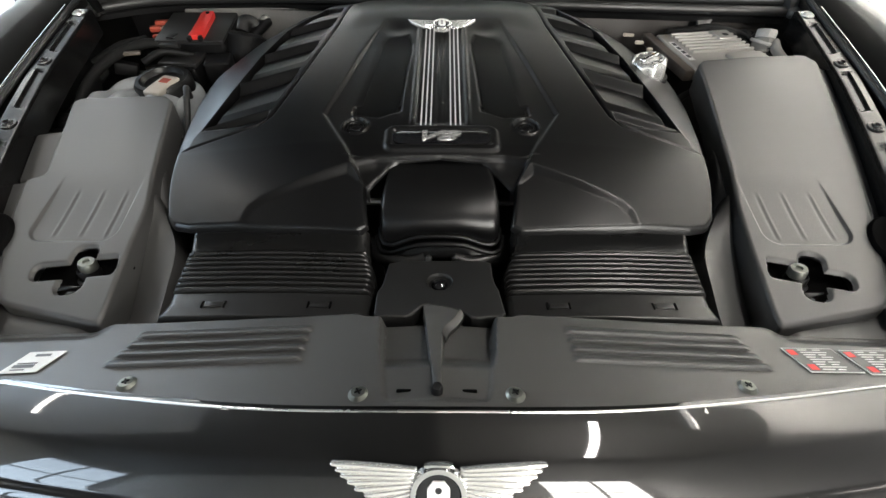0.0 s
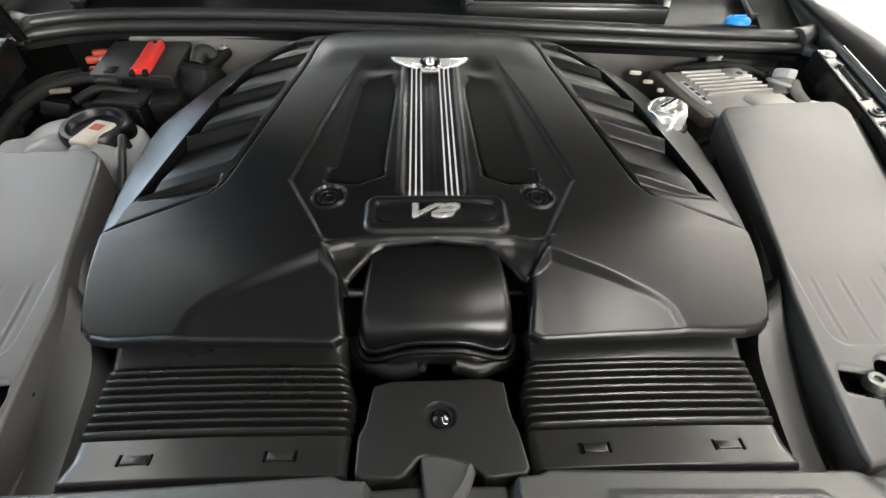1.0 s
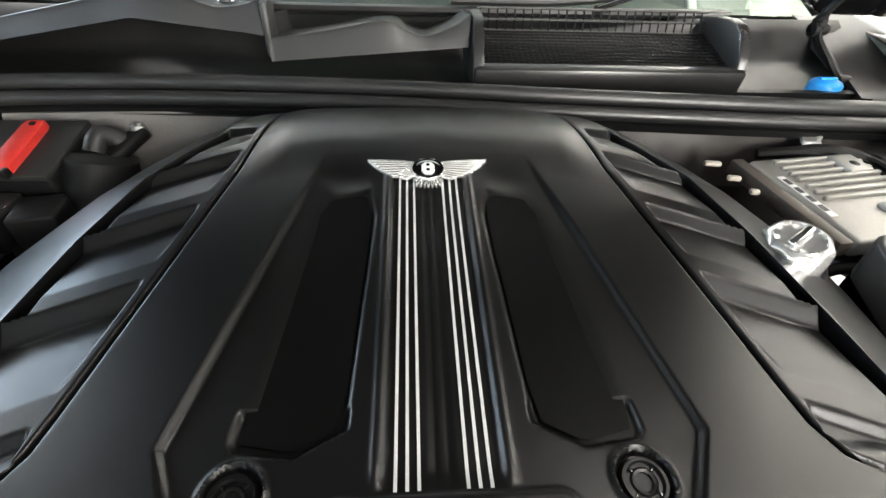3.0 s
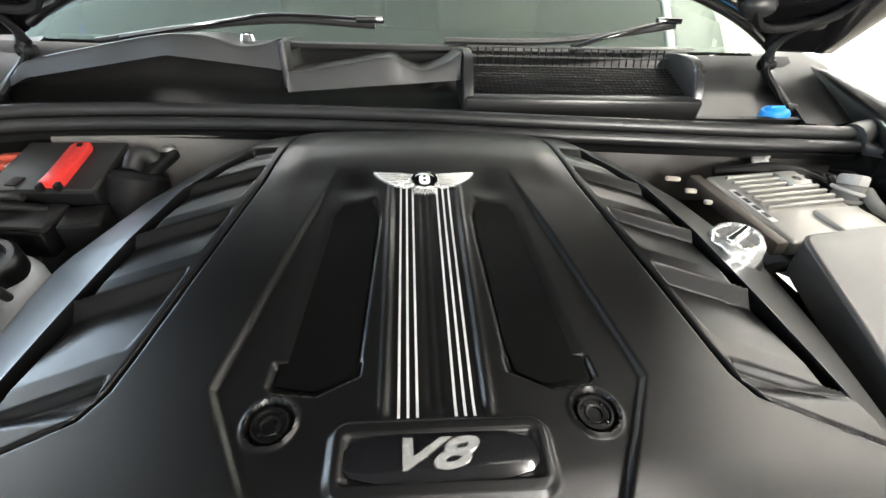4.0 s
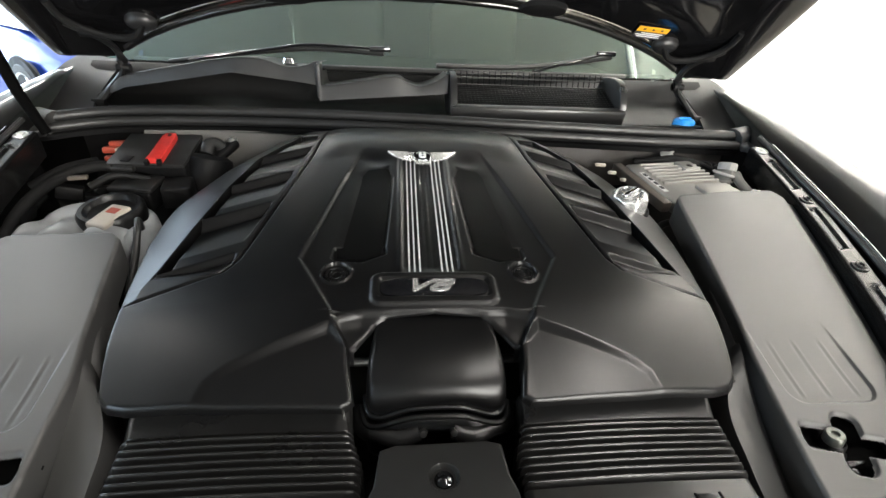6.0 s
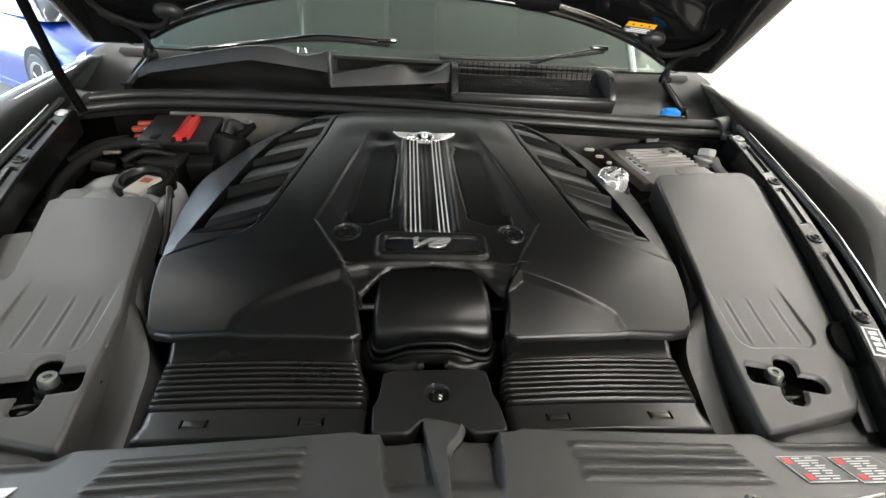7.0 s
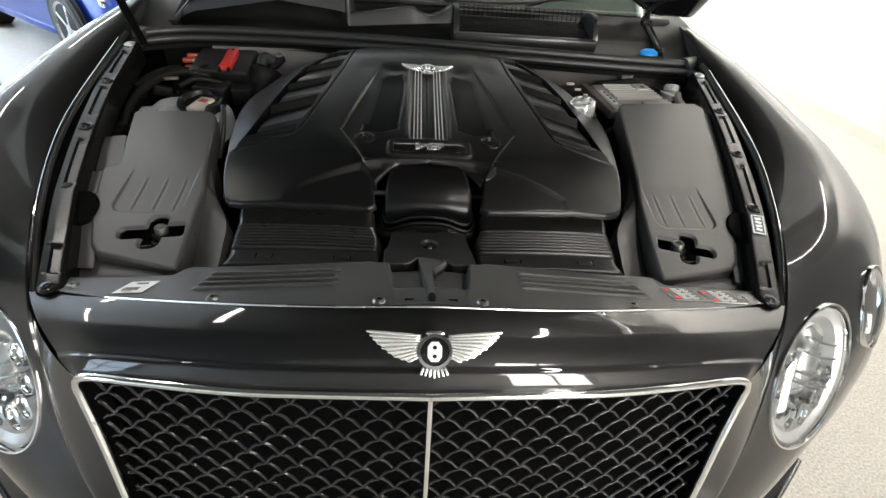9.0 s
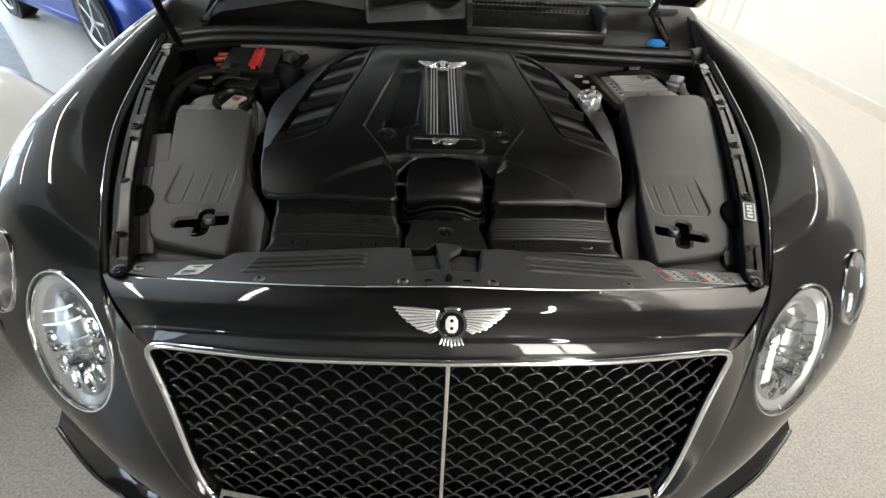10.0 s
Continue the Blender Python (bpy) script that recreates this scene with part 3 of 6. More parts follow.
for slope in (1, -1):
    for k in range(-30, 31):
        u = np.linspace(-0.52, 0.52, 420)
        z = 0.8215 + slope * (u - (k + 0.5) * CELL_X) * CELL_Z / CELL_X
        keep = sdf(GRID_POLY, u, z) < 0
        if keep.sum() < 14:
            continue
        u, z = u[keep], z[keep]
        wave = 0.0085 * np.abs(np.sin(2 * np.pi * u / CELL_X))
        pts = [grille_point(a, c + 0.9 * w, -0.016 + 0.1 * w + 0.001 * slope) for a, c, w in zip(u, z, wave)][::3]
        if len(pts) > 3:
            part("grille_wire", Build().tube(pts, 0.0028, 7, squash=0.9), WIRE, grille)


# badge on the nose: plain winged shape
def winged_badge(name, span, parent, m, disc=True):
    b = part(name, Build().lathe([(0, 0.006), (0.098 * span, 0.006), (0.105 * span, 0.009), (0.128 * span, 0.009), (0.138 * span, 0.0)], 40, m @ Matrix.Diagonal((1, 1.05, 1, 1))), CHROME, parent, "bright chrome winged badge")
    part("disc", Build().lathe([(0, 0.0078), (0.098 * span, 0.0072), (0.1 * span, 0.004)], 40, m @ Matrix.Diagonal((1, 1.05, 1, 1))), PIANO, b, "black enamel disc")
    part("device", Build().prism(rounded([(-0.052 * span, -0.076 * span), (0.052 * span, -0.076 * span), (0.052 * span, 0.076 * span), (-0.052 * span, 0.076 * span)], 1).tolist(), 0.007, 0.010, 0.0006, m), WHITE, b, "plain white device")
    for k in (-1, 1):
        part("device_dot", Build().lathe([(0, 0.0108), (0.015 * span, 0.0108), (0.017 * span, 0.0095)], 20, m @ pose(0, k * 0.034 * span, 0)), PIANO, b, "black enamel dot")
    for f in (1, -1):
        for i in range(9):
            a = i / 8
            x1 = float(np.interp(a, [0, 0.25, 0.5, 0.75, 1], [0.50, 0.455, 0.39, 0.30, 0.20])) * span
            y1 = float(np.interp(a, [0, 0.25, 0.5, 0.75, 1], [0.150, 0.090, 0.022, -0.042, -0.078])) * span
            x0, y0 = 0.11 * span, (0.120 - 0.155 * a) * span
            w, v = 0.0115 * span, (0.0175 - 0.003 * a) * span
            q = [(f * x0, y0 - w), (f * x1 * 0.86, y1 - v * 0.9), (f * x1 * 0.97, y1 - v * 0.75), (f * x1, y1), (f * x1 * 0.97, y1 + v * 0.6), (f * x0, y0 + w)]
            q = rounded(q, 1).tolist()
            part("feather", Build().prism(q if f > 0 else q[::-1], 0.0005, 0.0040 + 0.0022 * (1 - a), 0.0012, m), BADGE, b)
        q = [(f * 0.10 * span, 0.125 * span), (f * 0.485 * span, 0.155 * span), (f * 0.43 * span, 0.07 * span), (f * 0.29 * span, -0.045 * span), (f * 0.18 * span, -0.085 * span), (f * 0.10 * span, -0.05 * span)]
        part("wing_back", Build().prism(q if f > 0 else q[::-1], 0.0, 0.0034, 0.0004, m), BADGE, b)
    for i in range(7):
        x = (i - 3) * 0.026 * span
        part("feather", Build().prism(rounded([(x - 0.011 * span, -0.12 * span), (x + 0.011 * span, -0.12 * span), (x * 1.25 + 0.009 * span, (-0.205 + 0.02 * abs(i - 3) / 3) * span), (x * 1.25 - 0.009 * span, (-0.205 + 0.02 * abs(i - 3) / 3) * span)], 1).tolist(), 0.0005, 0.006, 0.001, m), BADGE, b)
    part("crown", Build().prism(rounded([(-0.07 * span, 0.125 * span), (0.07 * span, 0.125 * span), (0.065 * span, 0.16 * span), (-0.065 * span, 0.16 * span)], 1).tolist(), 0.001, 0.007, 0.001, m), CHROME, b)
    return b


nose_m = Matrix.Translation((0.003, 0.171, 1.0675)) @ Matrix.Rotation(radians(50), 4, "X") @ Matrix.Diagonal((0.965, 0.90, 1, 1))
winged_badge("badge", 0.194, car, nose_m)


# ---- headlamps ----
def oval_lamp(name, centre, normal, up, rx, ry, flip, label, jewels):
    """An oval lamp: chrome ring, clear cover, reflector bowl, lens bars and jewelled light cells."""
    m = lamp_frame(centre, normal, up)
    if flip:
        m = Matrix.Diagonal((-1, 1, 1, 1)) @ m
    oval = m @ Matrix.Diagonal((rx, ry, 1, 1))
    lamp = part(name, Build().lathe([(1.075, -0.03), (1.078, 0.001), (1.066, 0.005), (1.045, 0.005), (1.035, 0.001), (1.02, -0.004), (1.0, 0.001), (0.985, 0.0), (0.97, -0.02)], 72, oval), CHROME, car, label)
    part("reflector", Build().lathe([(1.0, -0.004), (0.86, -0.010), (0.82, -0.026), (0.60, -0.046), (0.0, -0.052)], 64, oval), BOWL if jewels else SMOKE, lamp, "silver reflector bowl" if jewels else "dark smoked bowl")
    if jewels:
        part("projector", Build().lathe([(0.0, -0.004), (0.26, -0.006), (0.42, -0.014), (0.47, -0.024), (0.52, -0.020), (0.55, -0.024), (0.56, -0.05)], 40, oval @ pose(0.03, 0.20, 0)), SATIN, lamp, "round projector lens in a silver ring")
        for yy, ww in ((0.50, 0.46), (0.30, 0.58), (0.02, 0.66), (-0.12, 0.62)):
            part("lens_bar", Build().tube([(x, yy + 0.10 * x * x, -0.004) for x in np.linspace(-ww, ww, 14)], 0.028, 6, oval @ Matrix.Diagonal((1, 1, 0.22, 1))), CHROME, lamp)
        for k in range(7):
            a = radians(168 + k * 33)
            c = oval @ pose(0.64 * math.cos(a), 0.64 * math.sin(a), -0.012, 0, 0, math.degrees(a)) @ Matrix.Diagonal((0.215, 0.175, 1, 1))
            part("light_cell", Build().lathe([(0.0, 0.003), (0.5, 0.001), (0.72, -0.004), (0.80, 0.006), (0.90, 0.006), (1.0, -0.006), (1.0, -0.02)], 8, c), CHROME, lamp, "", 20)
    cover_ = part("lens_cover", Build().lathe([(0.0, 0.022), (0.35, 0.020), (0.7, 0.014), (0.93, 0.006), (1.0, 0.001), (1.0, -0.002), (0.93, 0.003), (0.7, 0.011), (0.35, 0.017), (0.0, 0.019)], 64, oval), GLASS, lamp, "clear domed cover")
    cover_.visible_shadow = False
    return lamp


for name_, c_, n_, u_, rx, ry in LAMPS_FRONT:
    for flip in (False, True):
        oval_lamp(name_, c_, n_, u_, rx, ry, flip, "oval lamp with a chrome ring and jewelled reflectors" if name_ == "headlamp" else "small oval smoked outer lamp with a chrome ring", name_ == "headlamp")


# ---- open bonnet ----
HOOD_Y, HOOD_Z, HOOD_ANGLE = 1.535, 1.290, 44.0
HL = (math.cos(radians(HOOD_ANGLE)), math.sin(radians(HOOD_ANGLE)))


def hood_point(x, s, out=0.0):
    """x across, s metres up the bonnet from the hinge corners, out metres off its underside."""
    crown = 0.05 * (1 - (abs(x) / 0.97) ** 2)
    n = (HL[1], HL[0])
    return (x, HOOD_Y - s * HL[0] + (out + crown * 0.4) * n[0], HOOD_Z + s * HL[1] + (out + crown * 0.4) * n[1])


def hood_low(x):
    return 0.242 * (1 - (min(abs(x), 0.80) / 0.80) ** 2.2) ** 0.9 if abs(x) < 0.8 else 0.0


hw = 0.955
us, vs = np.linspace(-hw, hw, 81), np.linspace(0, 1, 40)


def hood_sheet(out, inset=0.0, top=1.24):
    rows = []
    for u in us:
        x = u * (1 - inset / hw)
        lowv = hood_low(x) + inset + 0.012 * st(0.90, 0.955, abs(x))
        half = x * (1 - 0.0)
        rows.append([hood_point(half * (1 - 0.16 * (v ** 3)), lowv + (top - 0.10 * (x / hw) ** 2 - lowv - inset) * v, out) for v in vs])
    return np.array(rows, dtype=float)


b = Build()
outer, under = hood_sheet(0.030), hood_sheet(0.0)
b.grid(outer)
NU, NV = np.meshgrid(np.linspace(-1, 1, len(us)), vs, indexing="ij")
inner = hood_sheet(-0.004, 0.03)
# the edge of the inner panel turns down into a lip
turn = -0.020 * st(0.86, 1.0, np.abs(NU))
inner[..., 1] += turn * HL[1]
inner[..., 2] += turn * HL[0]
rim = [np.concatenate([s_[0, :], s_[1:, -1], s_[-1, ::-1][1:], s_[::-1, 0][1:-1]]) for s_ in (outer, under, inner)]
b.grid(np.stack([rim[0], rim[1]]), wrap_v=True)
bonnet = part("bonnet", b, PAINT, car, "open bonnet with a glossy black underside", 50)
# pressed frame: ribs and hollows of the inner panel
hollow = st(0.10, 0.18, NV) * st(0.94, 0.86, NV) * st(0.90, 0.84, np.abs(NU)) * st(0.04, 0.09, np.abs(NU))
off = 0.024 * hollow
inner[..., 1] += off * HL[1]
inner[..., 2] += off * HL[0]
part("inner_panel", Build().grid(inner).grid(np.stack([rim[1], rim[2]]), wrap_v=True), LACQUER, bonnet, "glossy black pressed inner panel", 60)
strip = np.array([[hood_point(x, hood_low(x) + k, o) for k, o in ((0.012, -0.004), (0.018, -0.010), (0.034, -0.010), (0.042, -0.003))] for x in np.linspace(-0.70, 0.70, 70)])
part("edge_flange", Build().grid(strip), FLANGE, bonnet, "polished rear edge flange", 60)
part("edge_roll", Build().tube(np.array([hood_point(x, hood_low(x) + 0.008, -0.004) for x in np.linspace(-0.76, 0.76, 110)]), 0.0085, 12), PAINT, bonnet, "rolled painted rear edge", 60)
for x in (-0.30, 0.0, 0.30):
    s0 = hood_low(x) + 0.030
    m = Matrix.Translation(hood_point(x, s0, -0.012)) @ Matrix.Rotation(radians(180 - HOOD_ANGLE), 4, "X")
    part("buffer", Build().lathe([(0.0, 0.008), (0.5, 0.010), (0.9, 0.006), (1.0, -0.008)], 28, m @ Matrix.Diagonal((0.062, 0.022, 1, 1))), BLACK, bonnet, "black rubber buffer")
for x in (-0.15, 0.15):
    m = Matrix.Translation(hood_point(x, hood_low(x) + 0.026, -0.010)) @ Matrix.Rotation(radians(180 - HOOD_ANGLE), 4, "X")
    part("slot", Build().prism(rounded([(-0.05, -0.007), (0.05, -0.007), (0.05, 0.007), (-0.05, 0.007)], 2).tolist(), 0, 0.0025, 0.0005, m), BLACK, bonnet)
# warning sticker under the bonnet
sm = Matrix.Translation(hood_point(0.607, 0.185, -0.008)) @ Matrix.Rotation(radians(180 - HOOD_ANGLE), 4, "X") @ Matrix.Rotation(radians(-6), 4, "Z")
sticker = part("sticker", Build().box((0.088, 0.042, 0.0012), 0, sm), INK, bonnet, "black and yellow warning sticker")
part("yellow_field", Build().box((0.088, 0.017, 0.0008), 0, sm @ pose(0, 0.0125, 0.001)), YELLOW, sticker)
for i, (x, y, w, h) in enumerate([(-0.025, 0.0125, 0.006, 0.005), (0.0, 0.0125, 0.006, 0.005), (0.025, 0.0125, 0.006, 0.005)]):
    part("bar", Build().box((w, h, 0.0006), 0, sm @ pose(x, y, 0.0018)), INK, sticker)
for i, (x, y, w, h) in enumerate([(0.005, -0.002, 0.062, 0.003), (-0.004, -0.008, 0.07, 0.003), (0.0, -0.014, 0.066, 0.003)]):
    part("bar", Build().box((w, h, 0.0006), 0, sm @ pose(x, y, 0.001)), WHITE, sticker)
# hinges, washer hose and gas strut
for f in (1, -1):
    arm = spline([(f * 0.835, 1.40, 1.175), (f * 0.800, 1.445, 1.225), (f * 0.760, 1.465, 1.275), (f * 0.768, 1.455, 1.335), (f * 0.84, 1.42, 1.385)], 30)
    hinge = part("hinge", Build().tube(arm, 0.014, 8, squash=0.6), BLACK, bonnet, "black bonnet hinge arm")
    for p in (arm[3], arm[15], arm[26]):
        part("pivot", Build().lathe([(0.0, 0.02), (0.010, 0.018), (0.013, 0.006), (0.013, -0.012)], 16, Matrix.Translation(p) @ pose(0, 0, 0, 0, 90, 0)), BLACK, hinge)
    hose = spline([hood_point(f * 0.66, 0.15, -0.018), hood_point(f * 0.70, 0.115, -0.03), hood_point(f * 0.77, 0.12, -0.028), hood_point(f * 0.83, 0.16, -0.02), hood_point(f * 0.84, 0.21, -0.012)], 30)
    part("cable", Build().tube(hose, 0.0085, 8), LOOM, bonnet, "grey ribbed cable under the bonnet")
    m = Matrix.Translation(hood_point(f * 0.67, 0.145, -0.012)) @ Matrix.Rotation(radians(180 - HOOD_ANGLE), 4, "X")
    part("grommet", Build().lathe([(0.0, 0.014), (0.5, 0.013), (0.85, 0.008), (1.0, 0.0), (1.0, -0.01)], 28, m @ Matrix.Diagonal((0.036, 0.026, 1, 1))), RUBBER, bonnet)
part("gas_strut", Build().tube([(-0.812, 1.195, 1.185), (-0.834, 1.19, 1.275), (-0.856, 1.19, 1.42), hood_point(-0.80, 0.55, -0.02)], [0.010, 0.011, 0.011, 0.006], 12), VOID, bonnet, "black gas strut")

# ---- windscreen, cowl and wipers ----
GX, GV = np.meshgrid(np.linspace(-1, 1, 50), np.linspace(0, 1, 24), indexing="ij")


def screen_sheet(drop):
    w = 0.91 - 0.13 * GV
    y = 1.615 + 0.10 * (np.abs(GX) ** 2.2) - 0.045 + GV * 0.80 - drop * 0.5
    z = 1.285 + GV * 0.43 - 0.02 * GX ** 2 - 0.02 * (1 - GX ** 2) * 0 - drop * 0.86
    return np.stack([GX * w, y, z], axis=-1)


sc = Build().grid(screen_sheet(0.0))
screen = part("windscreen", sc, SCREEN, car, "green tinted raked windscreen", 60)
screen.visible_shadow = False
cabin = Build()
cabin.grid(np.stack([GX * 0.84, 1.66 + GV * 0.75, 1.22 - 0.02 * GV + 0.03 * np.exp(-((GX + 0.4) / 0.2) ** 2) * GV], axis=-1))
part("dashboard", cabin, BLACK, car, "dark dashboard behind the windscreen", 60)
part("cabin_back", Build().box((1.7, 0.05, 1.1), 0, pose(0, 4.3, 1.1)).box((1.8, 2.6, 0.05), 0, pose(0, 3.2, 0.7)), BLACK, car, "", 0)
for x in (-0.38, 0.38):
    seat = part("seat", Build().box((0.50, 0.14, 0.62), 0.06, pose(x, 3.0, 1.10, -12, 0, 0), 4), SEAT, car, "leather front seat")
    part("head_rest", Build().box((0.28, 0.10, 0.20), 0.04, pose(x, 3.09, 1.51, -8, 0, 0), 4), SEAT, seat)
part("mirror", Build().box((0.24, 0.05, 0.07), 0.02, pose(0, 2.15, 1.58, 0, 0, 0), 3), BLACK, car)
part("screen_base_trim", Build().tube(spline([(-0.84, 1.71, 1.262), (-0.5, 1.585, 1.277), (0, 1.550, 1.282), (0.5, 1.585, 1.279), (0.84, 1.71, 1.264)], 50), 0.016, 8, squash=0.6), RUBBER, car, "black rubber strip below the windscreen")

# cowl: sloping trough and front-facing ledges
cowl = thing("cowl_panel", "black plastic cowl panel below the windscreen", "cowl panel")
CX, CV = np.meshgrid(np.linspace(-0.90, 0.90, 90), np.linspace(0, 1, 20), indexing="ij")
trough = np.stack([CX, 1.315 + CV * 0.27, 1.165 + 0.05 * CV + 0.06 * st(0.75, 1, CV) - 0.012 * np.exp(-((CX) / 0.5) ** 2)], axis=-1)
part("trough", Build().grid(trough), PLATE, cowl)


def ledge(line, base, depth, back=0.16):
    """A front wall whose top edge follows a line of (x, z), with a shelf running back from it."""
    l = np.array(line)
    p = spline([(x, 0, z) for x, z in l], 110)
    x, z = p[:, 0], p[:, 2]
    lowz = np.interp(x, [q[0] for q in base], [q[1] for q in base])
    yf = depth(x)
    rows = [np.stack([x, yf - 0.004, lowz], axis=-1), np.stack([x, yf, z - 0.006], axis=-1), np.stack([x, yf + 0.003, z - 0.001], axis=-1), np.stack([x, yf + 0.008, z], axis=-1), np.stack([x, yf + 0.02, z - 0.004], axis=-1), np.stack([x, yf + back, z - 0.02], axis=-1)]
    return Build().grid(np.stack(rows))


part("ledge", ledge([(-0.86, 1.20), (-0.79, 1.237), (-0.744, 1.266), (-0.60, 1.298), (-0.474, 1.322), (-0.409, 1.324), (-0.378, 1.319), (-0.333, 1.306), (-0.286, 1.311), (-0.262, 1.320), (-0.251, 1.320)],
                    [(-0.86, 1.19), (-0.753, 1.236), (-0.468, 1.288), (-0.284, 1.268), (-0.25, 1.262)], lambda x: 1.402 + 0.10 * np.clip(-x - 0.45, 0, 1)), COWLM, cowl, "grey plastic cowl ledge with a scooped edge")
part("ledge", ledge([(-0.252, 1.300), (-0.249, 1.272), (-0.235, 1.266), (-0.15, 1.279), (-0.061, 1.294), (-0.026, 1.280), (0.010, 1.272), (0.053, 1.287), (0.081, 1.306)],
                    [(-0.255, 1.228), (0.085, 1.256)], lambda x: 1.385 + 0 * x), COWLM, cowl, "grey plastic cowl ledge with a scooped edge")
part("step", Build().box((0.012, 0.05, 0.085), 0.005, pose(-0.252, 1.408, 1.276)), COWLM, cowl)
for f in (1, -1):
    foot = spline([(f * 0.800, 1.34, 1.190), (f * 0.825, 1.42, 1.205), (f * 0.830, 1.52, 1.240), (f * 0.835, 1.64, 1.275)], 20)
    head = spline([(f * 0.900, 1.31, 1.212), (f * 0.918, 1.40, 1.243), (f * 0.928, 1.52, 1.272), (f * 0.945, 1.66, 1.285)], 20)
    part("end_panel", Build().grid(np.stack([foot + (0, 0, -0.02), foot, 0.5 * (foot + head) + (0, 0, -0.010), head, head + (f * 0.012, 0, 0.0)])), PLATE, cowl, "", 50)

# air intake grid on the cowl
vent = thing("air_intake_grid", "black plastic cowl air intake with a mesh grid", "air intake")
vb = Build()
vb.box((0.475, 0.028, 0.046), 0.008, pose(0.325, 1.352, 1.214, 12, 0, 0))
part("front_lip", vb, DUCT, vent)
for x, z1 in ((0.094, 1.300), (0.552, 1.298)):
    q = [(1.345, 1.195), (1.342, 1.236), (1.352, 1.262), (1.375, z1), (1.43, z1 + 0.006), (1.52, z1 - 0.01), (1.52, 1.20)]
    m = Matrix.Translation((x + 0.009, 0, 0)) @ Matrix(((0, 0, -1, 0), (1, 0, 0, 0), (0, 1, 0, 0), (0, 0, 0, 1)))
    part("cheek", Build().prism(rounded(q, 1).tolist(), 0, 0.018, 0.004, m), DUCT, vent)
for i in range(44):
    x = 0.108 + i * 0.0100
    part("slat", Build().tube([(x, 1.372, 1.232), (x, 1.470, 1.262)], 0.0016, 4), BLACK, vent)
for j in range(11):
    s = j / 10
    part("slat", Build().tube([(0.104, 1.372 + 0.098 * s, 1.2335 + 0.03 * s), (0.545, 1.372 + 0.098 * s, 1.2335 + 0.03 * s)], 0.0016, 4), BLACK, vent)
for i in range(27):
    x = 0.110 + i * 0.0163
    part("slat", Build().tube([(x, 1.478, 1.264), (x, 1.486, 1.300)], 0.0019, 4), BLACK, vent)
for z in (1.264, 1.282, 1.300):
    part("slat", Build().tube([(0.104, 1.478 + (z - 1.264) * 0.22, z), (0.545, 1.478 + (z - 1.264) * 0.22, z)], 0.0022, 4), PLASTIC, vent)
part("backing", Build().box((0.44, 0.11, 0.004), 0, pose(0.325, 1.42, 1.222, 17, 0, 0)), BLACK, vent)


def wiper(blade, arm):
    w = thing("wiper", "black windscreen wiper with a satin arm", "wiper", group="windscreen wipers")
    part("blade", Build().tube(spline(blade, 30), 0.009, 8, squash=0.8), RUBBER, w)
    part("arm", Build().tube(spline(arm, 30), np.linspace(0.011, 0.007, 30), 8, squash=0.5), PIANO, w)
    part("arm_tip", Build().box((0.06, 0.016, 0.014), 0.004, pose(*arm[-1], 0, 0, 4)), PIANO, w)
    return w


wiper([(-0.70, 1.60, 1.275), (-0.50, 1.572, 1.308), (-0.29, 1.555, 1.331), (-0.09, 1.550, 1.325)], [(-0.64, 1.59, 1.285), (-0.40, 1.56, 1.326), (-0.29, 1.55, 1.342), (-0.10, 1.545, 1.338)])
wiper([(0.06, 1.545, 1.300), (0.28, 1.56, 1.300), (0.45, 1.575, 1.315), (0.60, 1.60, 1.333)], [(0.35, 1.55, 1.292), (0.45, 1.565, 1.318), (0.58, 1.59, 1.345)])
part("spindle_cap", Build().lathe([(0, 0.014), (0.012, 0.012), (0.017, 0.0)], 20, pose(-0.345, 1.50, 1.30)), CHROME, cowl, "shiny round cap")

# weather strip along the back of the engine bay
seal = thing("weather_strip", "black rubber double weather strip across the engine bay", "weather strip")
sl = spline([(-0.865, 1.255, 1.193), (-0.72, 1.320, 1.198), (-0.45, 1.340, 1.199), (-0.1, 1.322, 1.200), (0.25, 1.287, 1.199), (0.60, 1.262, 1.196), (0.845, 1.262, 1.190)], 90)
part("upper_bead", Build().tube(sl + (0, 0.004, 0.006), 0.0125, 12), RUBBER, seal)
part("lower_bead", Build().tube(sl + (0, -0.014, -0.014), 0.0115, 12), RUBBER, seal)
part("carrier", Build().grid(np.stack([sl + (0, 0.02, 0.0), sl + (0, -0.004, -0.022), sl + (0, -0.020, -0.030), sl + (0, -0.016, -0.042)])), BLACK, seal)
for f in (1, -1):
    part("end_piece", Build().tube([(f * 0.835, 1.262, 1.188), (f * 0.875, 1.272, 1.196), (f * 0.905, 1.292, 1.205)], [0.028, 0.026, 0.016], 12), PLASTIC, seal, "moulded grey end piece")
    part("end_clip", Build().box((0.05, 0.045, 0.02), 0.006, pose(f * 0.868, 1.232, 1.178, 8, 0, f * -30)), PLASTIC, seal)


